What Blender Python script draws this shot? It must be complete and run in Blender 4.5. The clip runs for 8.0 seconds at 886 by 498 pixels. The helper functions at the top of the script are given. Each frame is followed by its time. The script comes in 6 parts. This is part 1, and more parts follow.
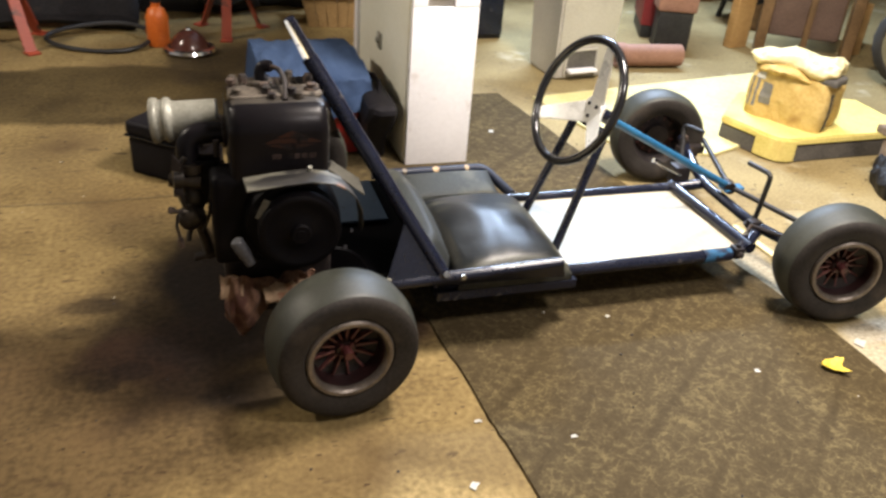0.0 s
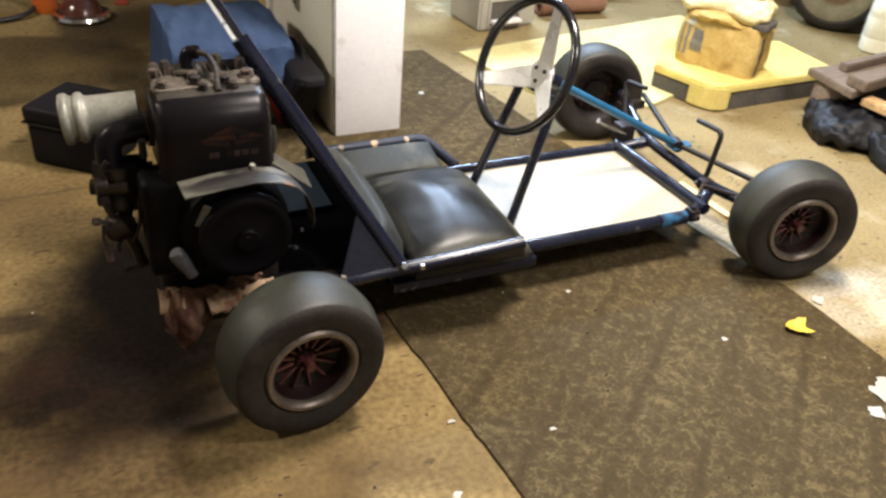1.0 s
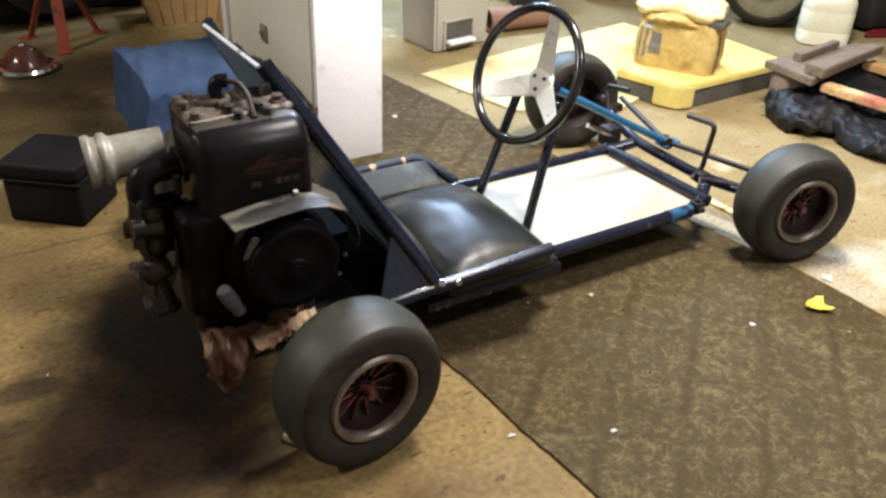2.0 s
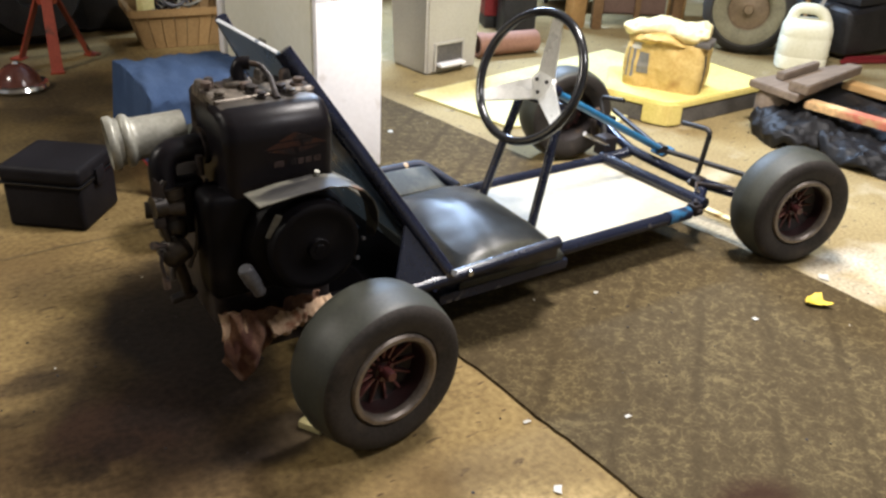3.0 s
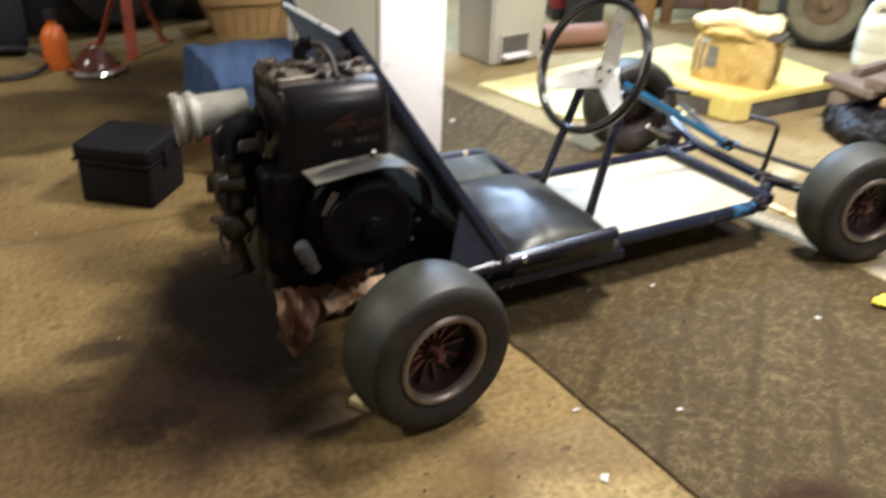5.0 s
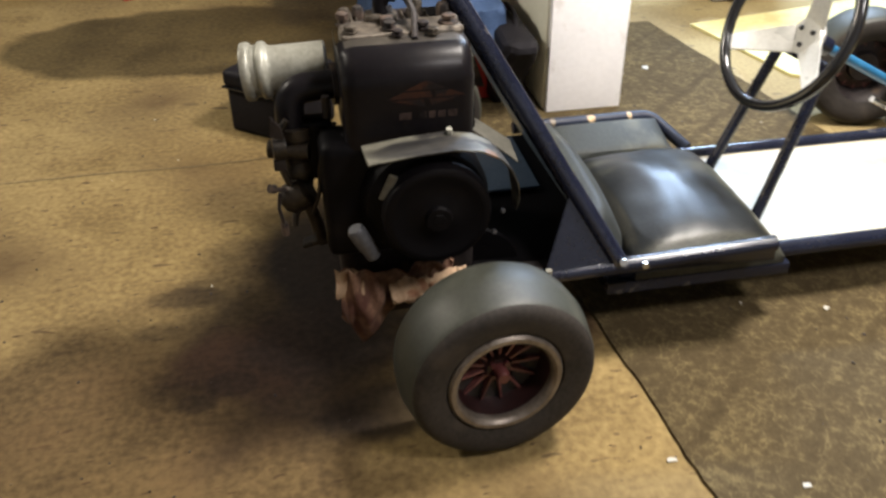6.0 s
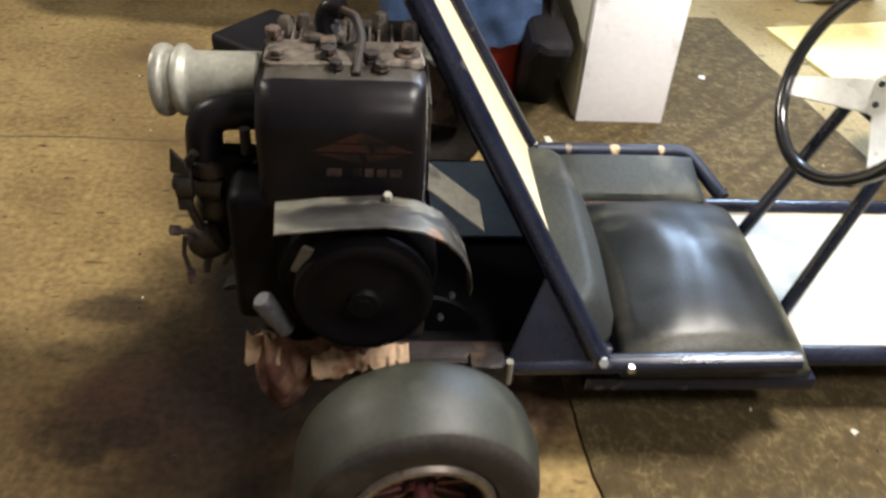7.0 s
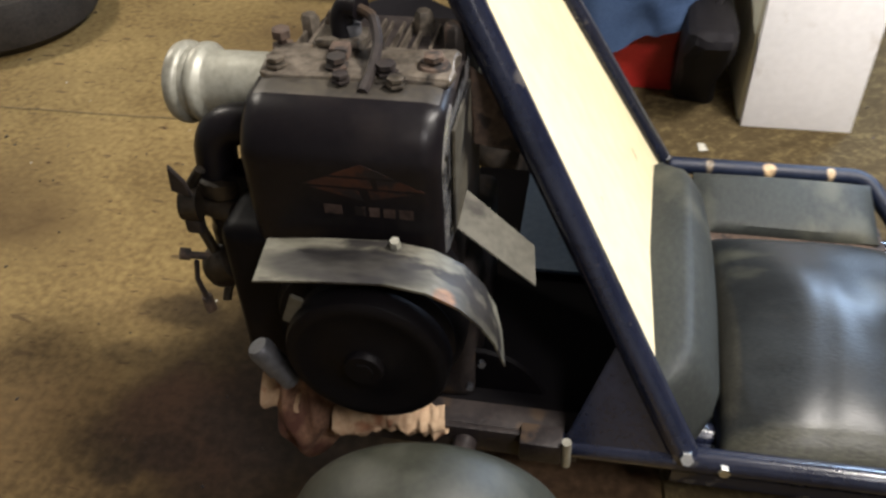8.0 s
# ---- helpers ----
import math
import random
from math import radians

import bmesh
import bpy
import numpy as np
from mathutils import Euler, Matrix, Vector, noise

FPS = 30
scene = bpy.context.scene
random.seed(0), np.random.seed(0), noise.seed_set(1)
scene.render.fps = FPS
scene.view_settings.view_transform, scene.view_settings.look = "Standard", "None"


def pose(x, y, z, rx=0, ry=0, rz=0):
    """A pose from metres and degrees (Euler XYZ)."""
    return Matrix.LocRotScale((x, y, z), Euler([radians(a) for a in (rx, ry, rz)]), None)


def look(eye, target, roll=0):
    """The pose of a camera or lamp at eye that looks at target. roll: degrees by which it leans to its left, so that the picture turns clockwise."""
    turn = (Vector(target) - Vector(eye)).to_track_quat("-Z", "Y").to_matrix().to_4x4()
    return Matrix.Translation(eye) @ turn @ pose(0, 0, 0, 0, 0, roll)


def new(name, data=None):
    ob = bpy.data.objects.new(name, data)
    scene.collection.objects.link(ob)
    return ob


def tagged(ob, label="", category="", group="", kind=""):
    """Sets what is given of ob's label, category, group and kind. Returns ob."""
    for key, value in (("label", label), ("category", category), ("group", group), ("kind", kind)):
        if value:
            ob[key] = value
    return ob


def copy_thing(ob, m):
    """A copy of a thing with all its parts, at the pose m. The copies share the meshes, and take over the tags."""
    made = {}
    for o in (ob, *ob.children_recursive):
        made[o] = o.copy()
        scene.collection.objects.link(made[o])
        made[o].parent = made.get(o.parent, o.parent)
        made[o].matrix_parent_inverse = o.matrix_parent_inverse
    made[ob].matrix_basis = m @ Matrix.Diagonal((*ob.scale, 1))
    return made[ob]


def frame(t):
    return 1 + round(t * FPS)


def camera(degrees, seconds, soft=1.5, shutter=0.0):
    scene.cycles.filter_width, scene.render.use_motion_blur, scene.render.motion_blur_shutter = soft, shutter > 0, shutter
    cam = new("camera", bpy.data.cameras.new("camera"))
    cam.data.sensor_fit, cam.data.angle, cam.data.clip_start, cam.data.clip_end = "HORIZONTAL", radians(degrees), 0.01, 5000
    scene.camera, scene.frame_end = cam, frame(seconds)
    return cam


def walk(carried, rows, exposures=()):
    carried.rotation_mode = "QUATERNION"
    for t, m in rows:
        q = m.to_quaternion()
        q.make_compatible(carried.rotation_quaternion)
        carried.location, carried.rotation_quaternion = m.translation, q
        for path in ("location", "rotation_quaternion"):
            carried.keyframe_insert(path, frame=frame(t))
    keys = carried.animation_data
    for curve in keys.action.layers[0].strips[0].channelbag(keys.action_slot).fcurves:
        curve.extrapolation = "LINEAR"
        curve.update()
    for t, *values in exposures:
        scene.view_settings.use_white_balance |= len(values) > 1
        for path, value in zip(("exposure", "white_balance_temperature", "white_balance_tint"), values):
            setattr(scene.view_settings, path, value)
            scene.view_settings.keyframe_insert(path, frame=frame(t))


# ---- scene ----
cam = camera(55.6, 8.0, soft=2.5, shutter=0.5)
PATH = [
    (0, (-0.224, -1.063, 0.953), (0.343, 0.578, -0.039), 4.7),
    (0.5, (-0.231, -0.965, 0.955), (0.443, 0.618, -0.065), 4.6),
    (1, (-0.257, -0.912, 0.962), (0.492, 0.586, -0.132), 4.9),
    (1.5, (-0.333, -0.861, 0.945), (0.553, 0.609, -0.082), 3.2),
    (2, (-0.413, -0.821, 0.918), (0.508, 0.629, -0.107), 2.2),
    (3.5, (-0.507, -0.844, 0.805), (0.526, 0.629, -0.068), 2.8),
    (4, (-0.511, -0.852, 0.783), (0.535, 0.625, -0.068), 2.3),
    (4.5, (-0.514, -0.864, 0.787), (0.529, 0.624, -0.048), 3.7),
    (5, (-0.49, -0.853, 0.828), (0.381, 0.681, -0.115), 2.5),
    (5.2, (-0.452, -0.831, 0.828), (0.306, 0.703, -0.207), 2.8),
    (6.3, (-0.138, -0.675, 0.835), (0.075, 0.957, -0.301), -0.1),
    (6.5, (-0.11, -0.628, 0.838), (0.127, 0.99, -0.315), 2.6),
    (7, (-0.05, -0.484, 0.838), (0.114, 1.07, -0.411), 4.4),
    (7.5, (0.027, -0.394, 0.818), (-0.047, 1.154, -0.446), 1.7),
    (8, (0.096, -0.308, 0.794), (-0.218, 1.17, -0.515), -2.6),
]
walk(cam, [(t, look(eye, target, roll)) for t, eye, target, roll in PATH], [(0.0, 0.2, 6600, 15), (0.5, 0.0, 6600, 15), (2.0, 0.07, 6250, 14), (3.5, 0.18, 6150, 14), (4.6, 0.21, 6150, 14), (5.0, 0.16, 6200, 14), (6.4, 0.31, 6400, 12), (7.0, 0.27, 6300, 12), (7.5, 0.19, 6350, 12), (8.0, 0.07, 6300, 12)])

# ---------------------------------------------------------------- light
world = bpy.data.worlds.new("garage_world")
world.use_nodes = True
scene.world = world
world.node_tree.nodes["Background"].inputs["Color"].default_value = (0.97, 0.91, 1.0, 1)
world.node_tree.nodes["Background"].inputs["Strength"].default_value = 0.05


def area_lamp(name, place, target, power, colour, sx, sy):
    data = bpy.data.lights.new(name, "AREA")
    data.shape, data.size, data.size_y = "RECTANGLE", sx, sy
    data.energy, data.color = power, colour
    ob = new(name, data)
    ob.matrix_world = look(place, target)
    return ob


area_lamp("ceiling_lamp_light", (0.88, 0.30, 1.90), (0.88, 0.30, 0), 69, (1.0, 0.93, 0.83), 0.34, 0.34)
area_lamp("strip_lamp_light", (1.6, 2.75, 1.96), (0.9, 0.7, 0), 136, (0.56, 0.75, 1.0), 1.15, 0.14)
# added fill from the front, out of view, for cabinet and near faces
area_lamp("front_fill_light", (1.1, -1.15, 2.24), (1.1, -1.15, 0), 43, (1.0, 0.95, 0.91), 0.45, 0.45)
# unseen west lamp, added to lift the cabinet side and left floor
area_lamp("west_fill_light", (-2.0, 1.35, 2.0), (-0.4, 1.2, 0), 57, (1.0, 0.92, 0.76), 0.3, 0.3)


# ---------------------------------------------------------------- materials
def material(name, a, b, rough=0.5, metal=0.0, scale=20.0, fine=140.0, bump=0.15, depth=0.002, rough_var=0.15, spots=None, spot_scale=8.0, spot_at=0.62, coat=0.0, stretch=(1, 1, 1), per_piece=0.0, spec=0.5, spot_soft=0.07, stains_and_shade=(), flecks=()):
    """Two colours mixed at two scales, uneven gloss, fine relief, optional spots of a third colour, and local ellipses
    for stains or painted shade.
    """
    m = bpy.data.materials.new(name)
    m.use_nodes = True
    n, l = m.node_tree.nodes, m.node_tree.links
    bsdf = n["Principled BSDF"]
    tc = n.new("ShaderNodeTexCoord")
    mp = n.new("ShaderNodeMapping")
    mp.inputs["Scale"].default_value = stretch
    l.new(tc.outputs["Object"], mp.inputs["Vector"])

    def noise_node(s, detail=5.0):
        t = n.new("ShaderNodeTexNoise")
        t.inputs["Scale"].default_value, t.inputs["Detail"].default_value = s, detail
        l.new(mp.outputs["Vector"], t.inputs["Vector"])
        return t

    big, small = noise_node(scale), noise_node(fine, 3.0)
    blend = n.new("ShaderNodeMath")
    blend.operation = "MULTIPLY_ADD"
    blend.inputs[1].default_value = 0.45
    l.new(small.outputs["Fac"], blend.inputs[0])
    half = n.new("ShaderNodeMath")
    half.operation = "MULTIPLY"
    half.inputs[1].default_value = 0.55
    l.new(big.outputs["Fac"], half.inputs[0])
    l.new(half.outputs[0], blend.inputs[2])
    ramp = n.new("ShaderNodeValToRGB")
    ramp.color_ramp.elements[0].position, ramp.color_ramp.elements[1].position = 0.36, 0.64
    ramp.color_ramp.elements[0].color, ramp.color_ramp.elements[1].color = (*a, 1), (*b, 1)
    l.new(blend.outputs[0], ramp.inputs["Fac"])
    colour = ramp.outputs["Color"]
    if spots:
        st = noise_node(spot_scale, 6.0)
        sr = n.new("ShaderNodeValToRGB")
        sr.color_ramp.elements[0].position, sr.color_ramp.elements[1].position = spot_at, spot_at + spot_soft
        l.new(st.outputs["Fac"], sr.inputs["Fac"])
        mix = n.new("ShaderNodeMix")
        mix.data_type = "RGBA"
        l.new(sr.outputs["Color"], mix.inputs["Factor"])
        l.new(colour, mix.inputs["A"])
        mix.inputs["B"].default_value = (*spots, 1)
        colour = mix.outputs["Result"]
    for k, (tint, size, at) in enumerate(flecks):
        fl = noise_node(size, 2.0)
        lie = n.new("ShaderNodeMapping")
        lie.inputs["Rotation"].default_value = (0, 0, (0.6, -0.35)[k % 2])
        lie.inputs["Scale"].default_value = (0.5, 1.5, 1)
        l.new(tc.outputs["Object"], lie.inputs["Vector"])
        l.new(lie.outputs["Vector"], fl.inputs["Vector"])
        fr = n.new("ShaderNodeMapRange")
        fr.inputs["From Min"].default_value, fr.inputs["From Max"].default_value = at, at + 0.05
        l.new(fl.outputs["Fac"], fr.inputs["Value"])
        fm = n.new("ShaderNodeMix")
        fm.data_type = "RGBA"
        l.new(fr.outputs["Result"], fm.inputs["Factor"])
        l.new(colour, fm.inputs["A"])
        fm.inputs["B"].default_value = (*tint, 1)
        colour = fm.outputs["Result"]
    # soft ellipses: stains and chips, and on the floor also painted shade
    for cx, cy, rx, ry, tint, most, *wobble in stains_and_shade:
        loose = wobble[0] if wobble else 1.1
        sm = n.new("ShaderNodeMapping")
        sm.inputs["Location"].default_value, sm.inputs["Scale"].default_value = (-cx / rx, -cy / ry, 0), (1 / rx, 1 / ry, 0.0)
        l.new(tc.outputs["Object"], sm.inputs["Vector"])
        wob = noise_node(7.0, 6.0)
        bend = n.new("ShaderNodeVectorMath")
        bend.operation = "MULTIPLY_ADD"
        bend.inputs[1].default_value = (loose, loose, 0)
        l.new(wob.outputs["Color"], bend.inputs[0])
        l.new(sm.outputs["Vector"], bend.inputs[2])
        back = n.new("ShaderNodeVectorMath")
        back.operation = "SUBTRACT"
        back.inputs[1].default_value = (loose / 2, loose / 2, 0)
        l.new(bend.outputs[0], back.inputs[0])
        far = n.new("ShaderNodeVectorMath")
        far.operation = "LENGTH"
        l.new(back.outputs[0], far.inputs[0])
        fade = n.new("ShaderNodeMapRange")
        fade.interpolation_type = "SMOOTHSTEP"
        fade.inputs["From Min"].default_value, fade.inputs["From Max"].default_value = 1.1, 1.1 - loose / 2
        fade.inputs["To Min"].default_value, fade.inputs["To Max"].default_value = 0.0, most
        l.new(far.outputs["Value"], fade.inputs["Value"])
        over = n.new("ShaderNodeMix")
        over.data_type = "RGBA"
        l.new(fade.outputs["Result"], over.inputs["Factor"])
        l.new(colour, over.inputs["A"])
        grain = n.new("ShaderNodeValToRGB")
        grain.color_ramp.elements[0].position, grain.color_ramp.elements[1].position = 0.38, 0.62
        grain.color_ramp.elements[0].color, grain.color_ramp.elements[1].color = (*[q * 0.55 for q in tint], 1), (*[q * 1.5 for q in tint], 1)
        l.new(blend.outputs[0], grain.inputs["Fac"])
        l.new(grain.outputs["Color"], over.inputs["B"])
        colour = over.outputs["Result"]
    if per_piece:
        info = n.new("ShaderNodeObjectInfo")
        hsv = n.new("ShaderNodeHueSaturation")
        rng = n.new("ShaderNodeMapRange")
        rng.inputs["To Min"].default_value, rng.inputs["To Max"].default_value = 1 - per_piece, 1 + per_piece
        l.new(info.outputs["Random"], rng.inputs["Value"])
        l.new(rng.outputs["Result"], hsv.inputs["Value"])
        l.new(colour, hsv.inputs["Color"])
        colour = hsv.outputs["Color"]
    l.new(colour, bsdf.inputs["Base Color"])
    rr = n.new("ShaderNodeMapRange")
    rr.inputs["To Min"].default_value, rr.inputs["To Max"].default_value = max(0.03, rough - rough_var), min(1, rough + rough_var)
    l.new(big.outputs["Fac"], rr.inputs["Value"])
    l.new(rr.outputs["Result"], bsdf.inputs["Roughness"])
    bsdf.inputs["Metallic"].default_value = metal
    bsdf.inputs["Specular IOR Level"].default_value = spec
    bsdf.inputs["Coat Weight"].default_value = coat
    bp = n.new("ShaderNodeBump")
    bp.inputs["Strength"].default_value, bp.inputs["Distance"].default_value = bump, depth
    l.new(blend.outputs[0], bp.inputs["Height"])
    l.new(bp.outputs["Normal"], bsdf.inputs["Normal"])
    return m


# Besides oil marks, dark ellipses paint shade beside the engine and under the kart.
CONCRETE = material("concrete", (0.123, 0.082, 0.0318), (0.271, 0.195, 0.0807), 0.8, 0, 6.0, 85, 1.0, 0.003, 0.1, (0.0697, 0.0426, 0.0187), 3.0, 0.50, spot_soft=0.22, spec=0.15, flecks=(((0.092, 0.062, 0.028), 34, 0.66), ((0.050, 0.030, 0.014), 66, 0.68)), stains_and_shade=((-0.50, 1.63, 0.47, 0.26, (0.036, 0.025, 0.009), 0.82, 0.3), (-0.02, 1.90, 0.30, 0.24, (0.030, 0.021, 0.011), 0.85), (-0.10, 1.42, 0.15, 0.33, (0.042, 0.028, 0.011), 0.7), (-0.50, 0.10, 0.46, 0.34, (0.0574, 0.0344, 0.0152), 0.72), (-0.24, 0.33, 0.22, 0.33, (0.0165, 0.0104, 0.0072), 0.84), (-0.168, 0.50, 0.135, 0.26, (0.0105, 0.0078, 0.0066), 0.95, 0.8), (0.07, -0.32, 0.20, 0.19, (0.33, 0.245, 0.105), 0.6), (-0.32, 0.24, 0.13, 0.11, (0.034, 0.018, 0.011), 0.75), (-0.21, 0.27, 0.13, 0.12, (0.016, 0.0105, 0.008), 0.8), (-0.26, 0.70, 0.20, 0.10, (0.045, 0.030, 0.014), 0.5), (0.11, 0.26, 0.13, 0.14, (0.050, 0.026, 0.017), 0.85), (-0.12, 0.10, 0.12, 0.06, (0.012, 0.008, 0.006), 0.85), (-0.394, 0.162, 0.030, 0.022, (0.026, 0.016, 0.009), 0.75, 1.0), (-0.345, 0.190, 0.044, 0.032, (0.020, 0.012, 0.008), 0.8, 1.0), (-0.425, 0.412, 0.075, 0.030, (0.030, 0.020, 0.010), 0.65), (-0.46, 0.335, 0.05, 0.025, (0.032, 0.021, 0.011), 0.5)))
JOINT = material("dirt_filled_joint", (0.07, 0.05, 0.024), (0.12, 0.09, 0.045), 0.8, 0, 9, 110, 0.5, 0.0015, 0.1)
CONCRETE_PALE = material("pale_concrete", (0.172, 0.122, 0.050), (0.312, 0.246, 0.116), 0.75, 0, 3.6, 120, 0.5, 0.0015, 0.12, (0.38, 0.33, 0.215), 6.5, 0.60, spot_soft=0.14, spec=0.25, flecks=(((0.0984, 0.0738, 0.0451), 45, 0.66),), stains_and_shade=((1.15, 0.03, 0.12, 0.05, (0.451, 0.426, 0.361), 0.5), (1.26, -0.10, 0.22, 0.15, (0.47, 0.425, 0.31), 0.7), (1.06, -0.05, 0.05, 0.10, (0.41, 0.385, 0.312), 0.4), (1.02, 0.30, 0.05, 0.2, (0.426, 0.402, 0.328), 0.4)))
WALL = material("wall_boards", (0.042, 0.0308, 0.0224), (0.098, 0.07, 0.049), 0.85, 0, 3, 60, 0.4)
# Unseen south and west walls and ceiling: pale, to bounce fill into shadows.
WALL_FILL = material("pale_fill_wall", (0.442, 0.416, 0.3705), (0.572, 0.546, 0.494), 0.9, 0, 3, 60, 0.4)
CEILING = material("pale_fill_ceiling", (0.62, 0.58, 0.53), (0.72, 0.68, 0.63), 0.9, 0, 3, 60, 0.4)
NAVY = material("navy_paint", (0.0054, 0.0068, 0.0150), (0.0105, 0.0130, 0.0255), 0.20, 0, 14, 160, 0.25, 0.0012, 0.14, (0.06, 0.056, 0.055), 30, 0.65, coat=0.1, spec=0.38)
BLUE_STEEL = material("blue_painted_steel", (0.03, 0.05, 0.085), (0.055, 0.08, 0.12), 0.5, 0, 16, 150, 0.2, 0.001, 0.15, (0.025, 0.02, 0.015), 20, 0.62)
TEAL = material("bright_blue_paint", (0.012, 0.085, 0.18), (0.025, 0.13, 0.25), 0.35, 0, 25, 150, 0.2, 0.001, 0.1, (0.03, 0.03, 0.03), 30, 0.66)
BLACK_ENGINE = material("black_engine_enamel", (0.004464, 0.003744, 0.004752), (0.00756, 0.006336, 0.007416), 0.34, 0, 12, 180, 0.25, 0.001, 0.12, (0.01512, 0.01224, 0.01224), 18, 0.58, spec=0.13, spot_soft=0.25)
PULLEY = material("sooty_black_pulley", (0.0022, 0.0019, 0.0025), (0.0040, 0.0034, 0.0040), 0.5, 0, 14, 180, 0.3, 0.001, 0.12, (0.0085, 0.0068, 0.0062), 22, 0.62, spec=0.08, spot_soft=0.2)
GREASE = material("greasy_cast_iron", (0.011, 0.009, 0.0098), (0.030, 0.024, 0.022), 0.5, 0.1, 22, 160, 0.7, 0.002, 0.2, (0.05, 0.034, 0.023), 30, 0.60, spec=0.22)
HEAD_IRON = material("dusty_head_casting", (0.060, 0.050, 0.039), (0.215, 0.182, 0.145), 0.42, 0.55, 34, 170, 0.45, 0.0012, 0.12, (0.012, 0.0095, 0.0075), 38, 0.54, spot_soft=0.14, spec=0.7)
RUST = material("rusty_steel", (0.036, 0.023, 0.017), (0.10, 0.066, 0.046), 0.8, 0.1, 35, 160, 0.6, 0.002, 0.1, (0.016, 0.012, 0.010), 45, 0.54)
DUSTY_TOP = material("dust_on_black_enamel", (0.016, 0.0135, 0.012), (0.050, 0.042, 0.031), 0.42, 0, 26, 170, 0.2, 0.001, 0.1, (0.105, 0.088, 0.062), 30, 0.58, spec=0.8, spot_soft=0.16)
TIN = material("grimy_sheet_steel", (0.0461, 0.04, 0.0307), (0.123, 0.114, 0.0892), 0.5, 0.5, 15, 130, 0.35, 0.001, 0.2, (0.00863, 0.00738, 0.00677), 22, 0.47, spot_soft=0.1)
SHEET_PALE = material("dull_pale_sheet_steel", (0.05534, 0.0527, 0.04216), (0.1001, 0.09486, 0.07641), 0.5, 0.2, 22, 150, 0.3, 0.001, 0.15, (0.03, 0.027, 0.023), 24, 0.60, spot_soft=0.1)
ALU = material("dull_aluminium", (0.20, 0.195, 0.16), (0.31, 0.305, 0.255), 0.42, 0.25, 18, 150, 0.25, 0.001, 0.12, (0.12, 0.11, 0.085), 24, 0.57, spot_soft=0.16)
CHROME = material("worn_chrome", (0.55, 0.55, 0.55), (0.72, 0.72, 0.70), 0.16, 1.0, 12, 120, 0.1, 0.0006, 0.1)
STEEL_GREY = material("dull_grey_steel", (0.050, 0.050, 0.054), (0.105, 0.105, 0.114), 0.5, 0.3, 18, 150, 0.25, 0.001, 0.12, (0.024, 0.024, 0.024), 30, 0.6)
SPOKE = material("brushed_spoke", (0.60, 0.60, 0.57), (0.76, 0.76, 0.73), 0.3, 0.3, 20, 170, 0.12, 0.001, 0.15, (0.42, 0.42, 0.38), 18, 0.62)
TYRE = material("worn_rubber", (0.0174, 0.015, 0.0132), (0.036, 0.0312, 0.027), 0.66, 0, 12, 170, 0.5, 0.0012, 0.12, (0.06, 0.048, 0.0372), 17, 0.58, spec=0.15, spot_soft=0.2)
TREAD = material("scuffed_tread_rubber", (0.0175, 0.0182, 0.0132), (0.0325, 0.0343, 0.0250), 0.53, 0, 11, 190, 0.3, 0.001, 0.12, (0.060, 0.059, 0.044), 13, 0.56, spec=0.42, spot_soft=0.22)
BACK_BLUE = material("scratched_blue_back_paint", (0.075, 0.110, 0.145), (0.125, 0.165, 0.20), 0.3, 0, 9, 120, 0.25, 0.001, 0.14, (0.19, 0.20, 0.19), 22, 0.62)
NAVY_CHIPPED = material("chipped_navy_paint", (0.003, 0.006, 0.018), (0.010, 0.016, 0.036), 0.5, 0, 14, 160, 0.25, 0.0012, 0.14, (0.16, 0.12, 0.08), 34, 0.70, spec=0.3, stains_and_shade=((0.335, 0.650, 0.009, 0.008, (0.42, 0.30, 0.17), 1.0), (0.412, 0.653, 0.006, 0.007, (0.40, 0.30, 0.18), 0.9), (0.258, 0.649, 0.006, 0.008, (0.30, 0.24, 0.16), 0.7)))
TIN_RUSTED = material("rust_patched_sheet_steel", (0.0616, 0.05808, 0.044), (0.132, 0.1258, 0.0968), 0.55, 0.15, 26, 150, 0.35, 0.001, 0.2, (0.014, 0.0125, 0.0115), 30, 0.485, spot_soft=0.07, stretch=(0.55, 1.5, 1), stains_and_shade=((-0.072, 0.128, 0.072, 0.019, (0.013, 0.012, 0.012), 0.88, 0.8), (0.022, 0.128, 0.022, 0.022, (0.020, 0.017, 0.015), 0.6), (0.005, 0.115, 0.009, 0.010, (0.246, 0.114, 0.044), 0.75),))
RIM_RED = material("dark_red_wheel_paint", (0.03372, 0.008967, 0.008967), (0.09532, 0.02242, 0.02024), 0.45, 0, 25, 150, 0.3, 0.001, 0.15, (0.00863, 0.00615, 0.00615), 22, 0.58)
STEEL_EDGE = material("paint_rubbed_to_bare_steel", (0.30, 0.30, 0.31), (0.46, 0.46, 0.47), 0.28, 0.85, 30, 150, 0.3, 0.001, 0.12, (0.012, 0.010, 0.011), 40, 0.52, spot_soft=0.1)
# bluish-white highlight on the backrest's top edge, put into the colour
EDGE_HIGHLIGHT = material("board_edge_highlight", (0.42, 0.44, 0.46), (0.58, 0.60, 0.61), 0.4, 0, 30, 150, 0.3, 0.001, 0.1, (0.16, 0.18, 0.22), 40, 0.60)
DISH_RED = material("grimy_dark_red_dish", (0.0085, 0.0028, 0.0028), (0.022, 0.0058, 0.0055), 0.45, 0, 25, 150, 0.3, 0.001, 0.15)
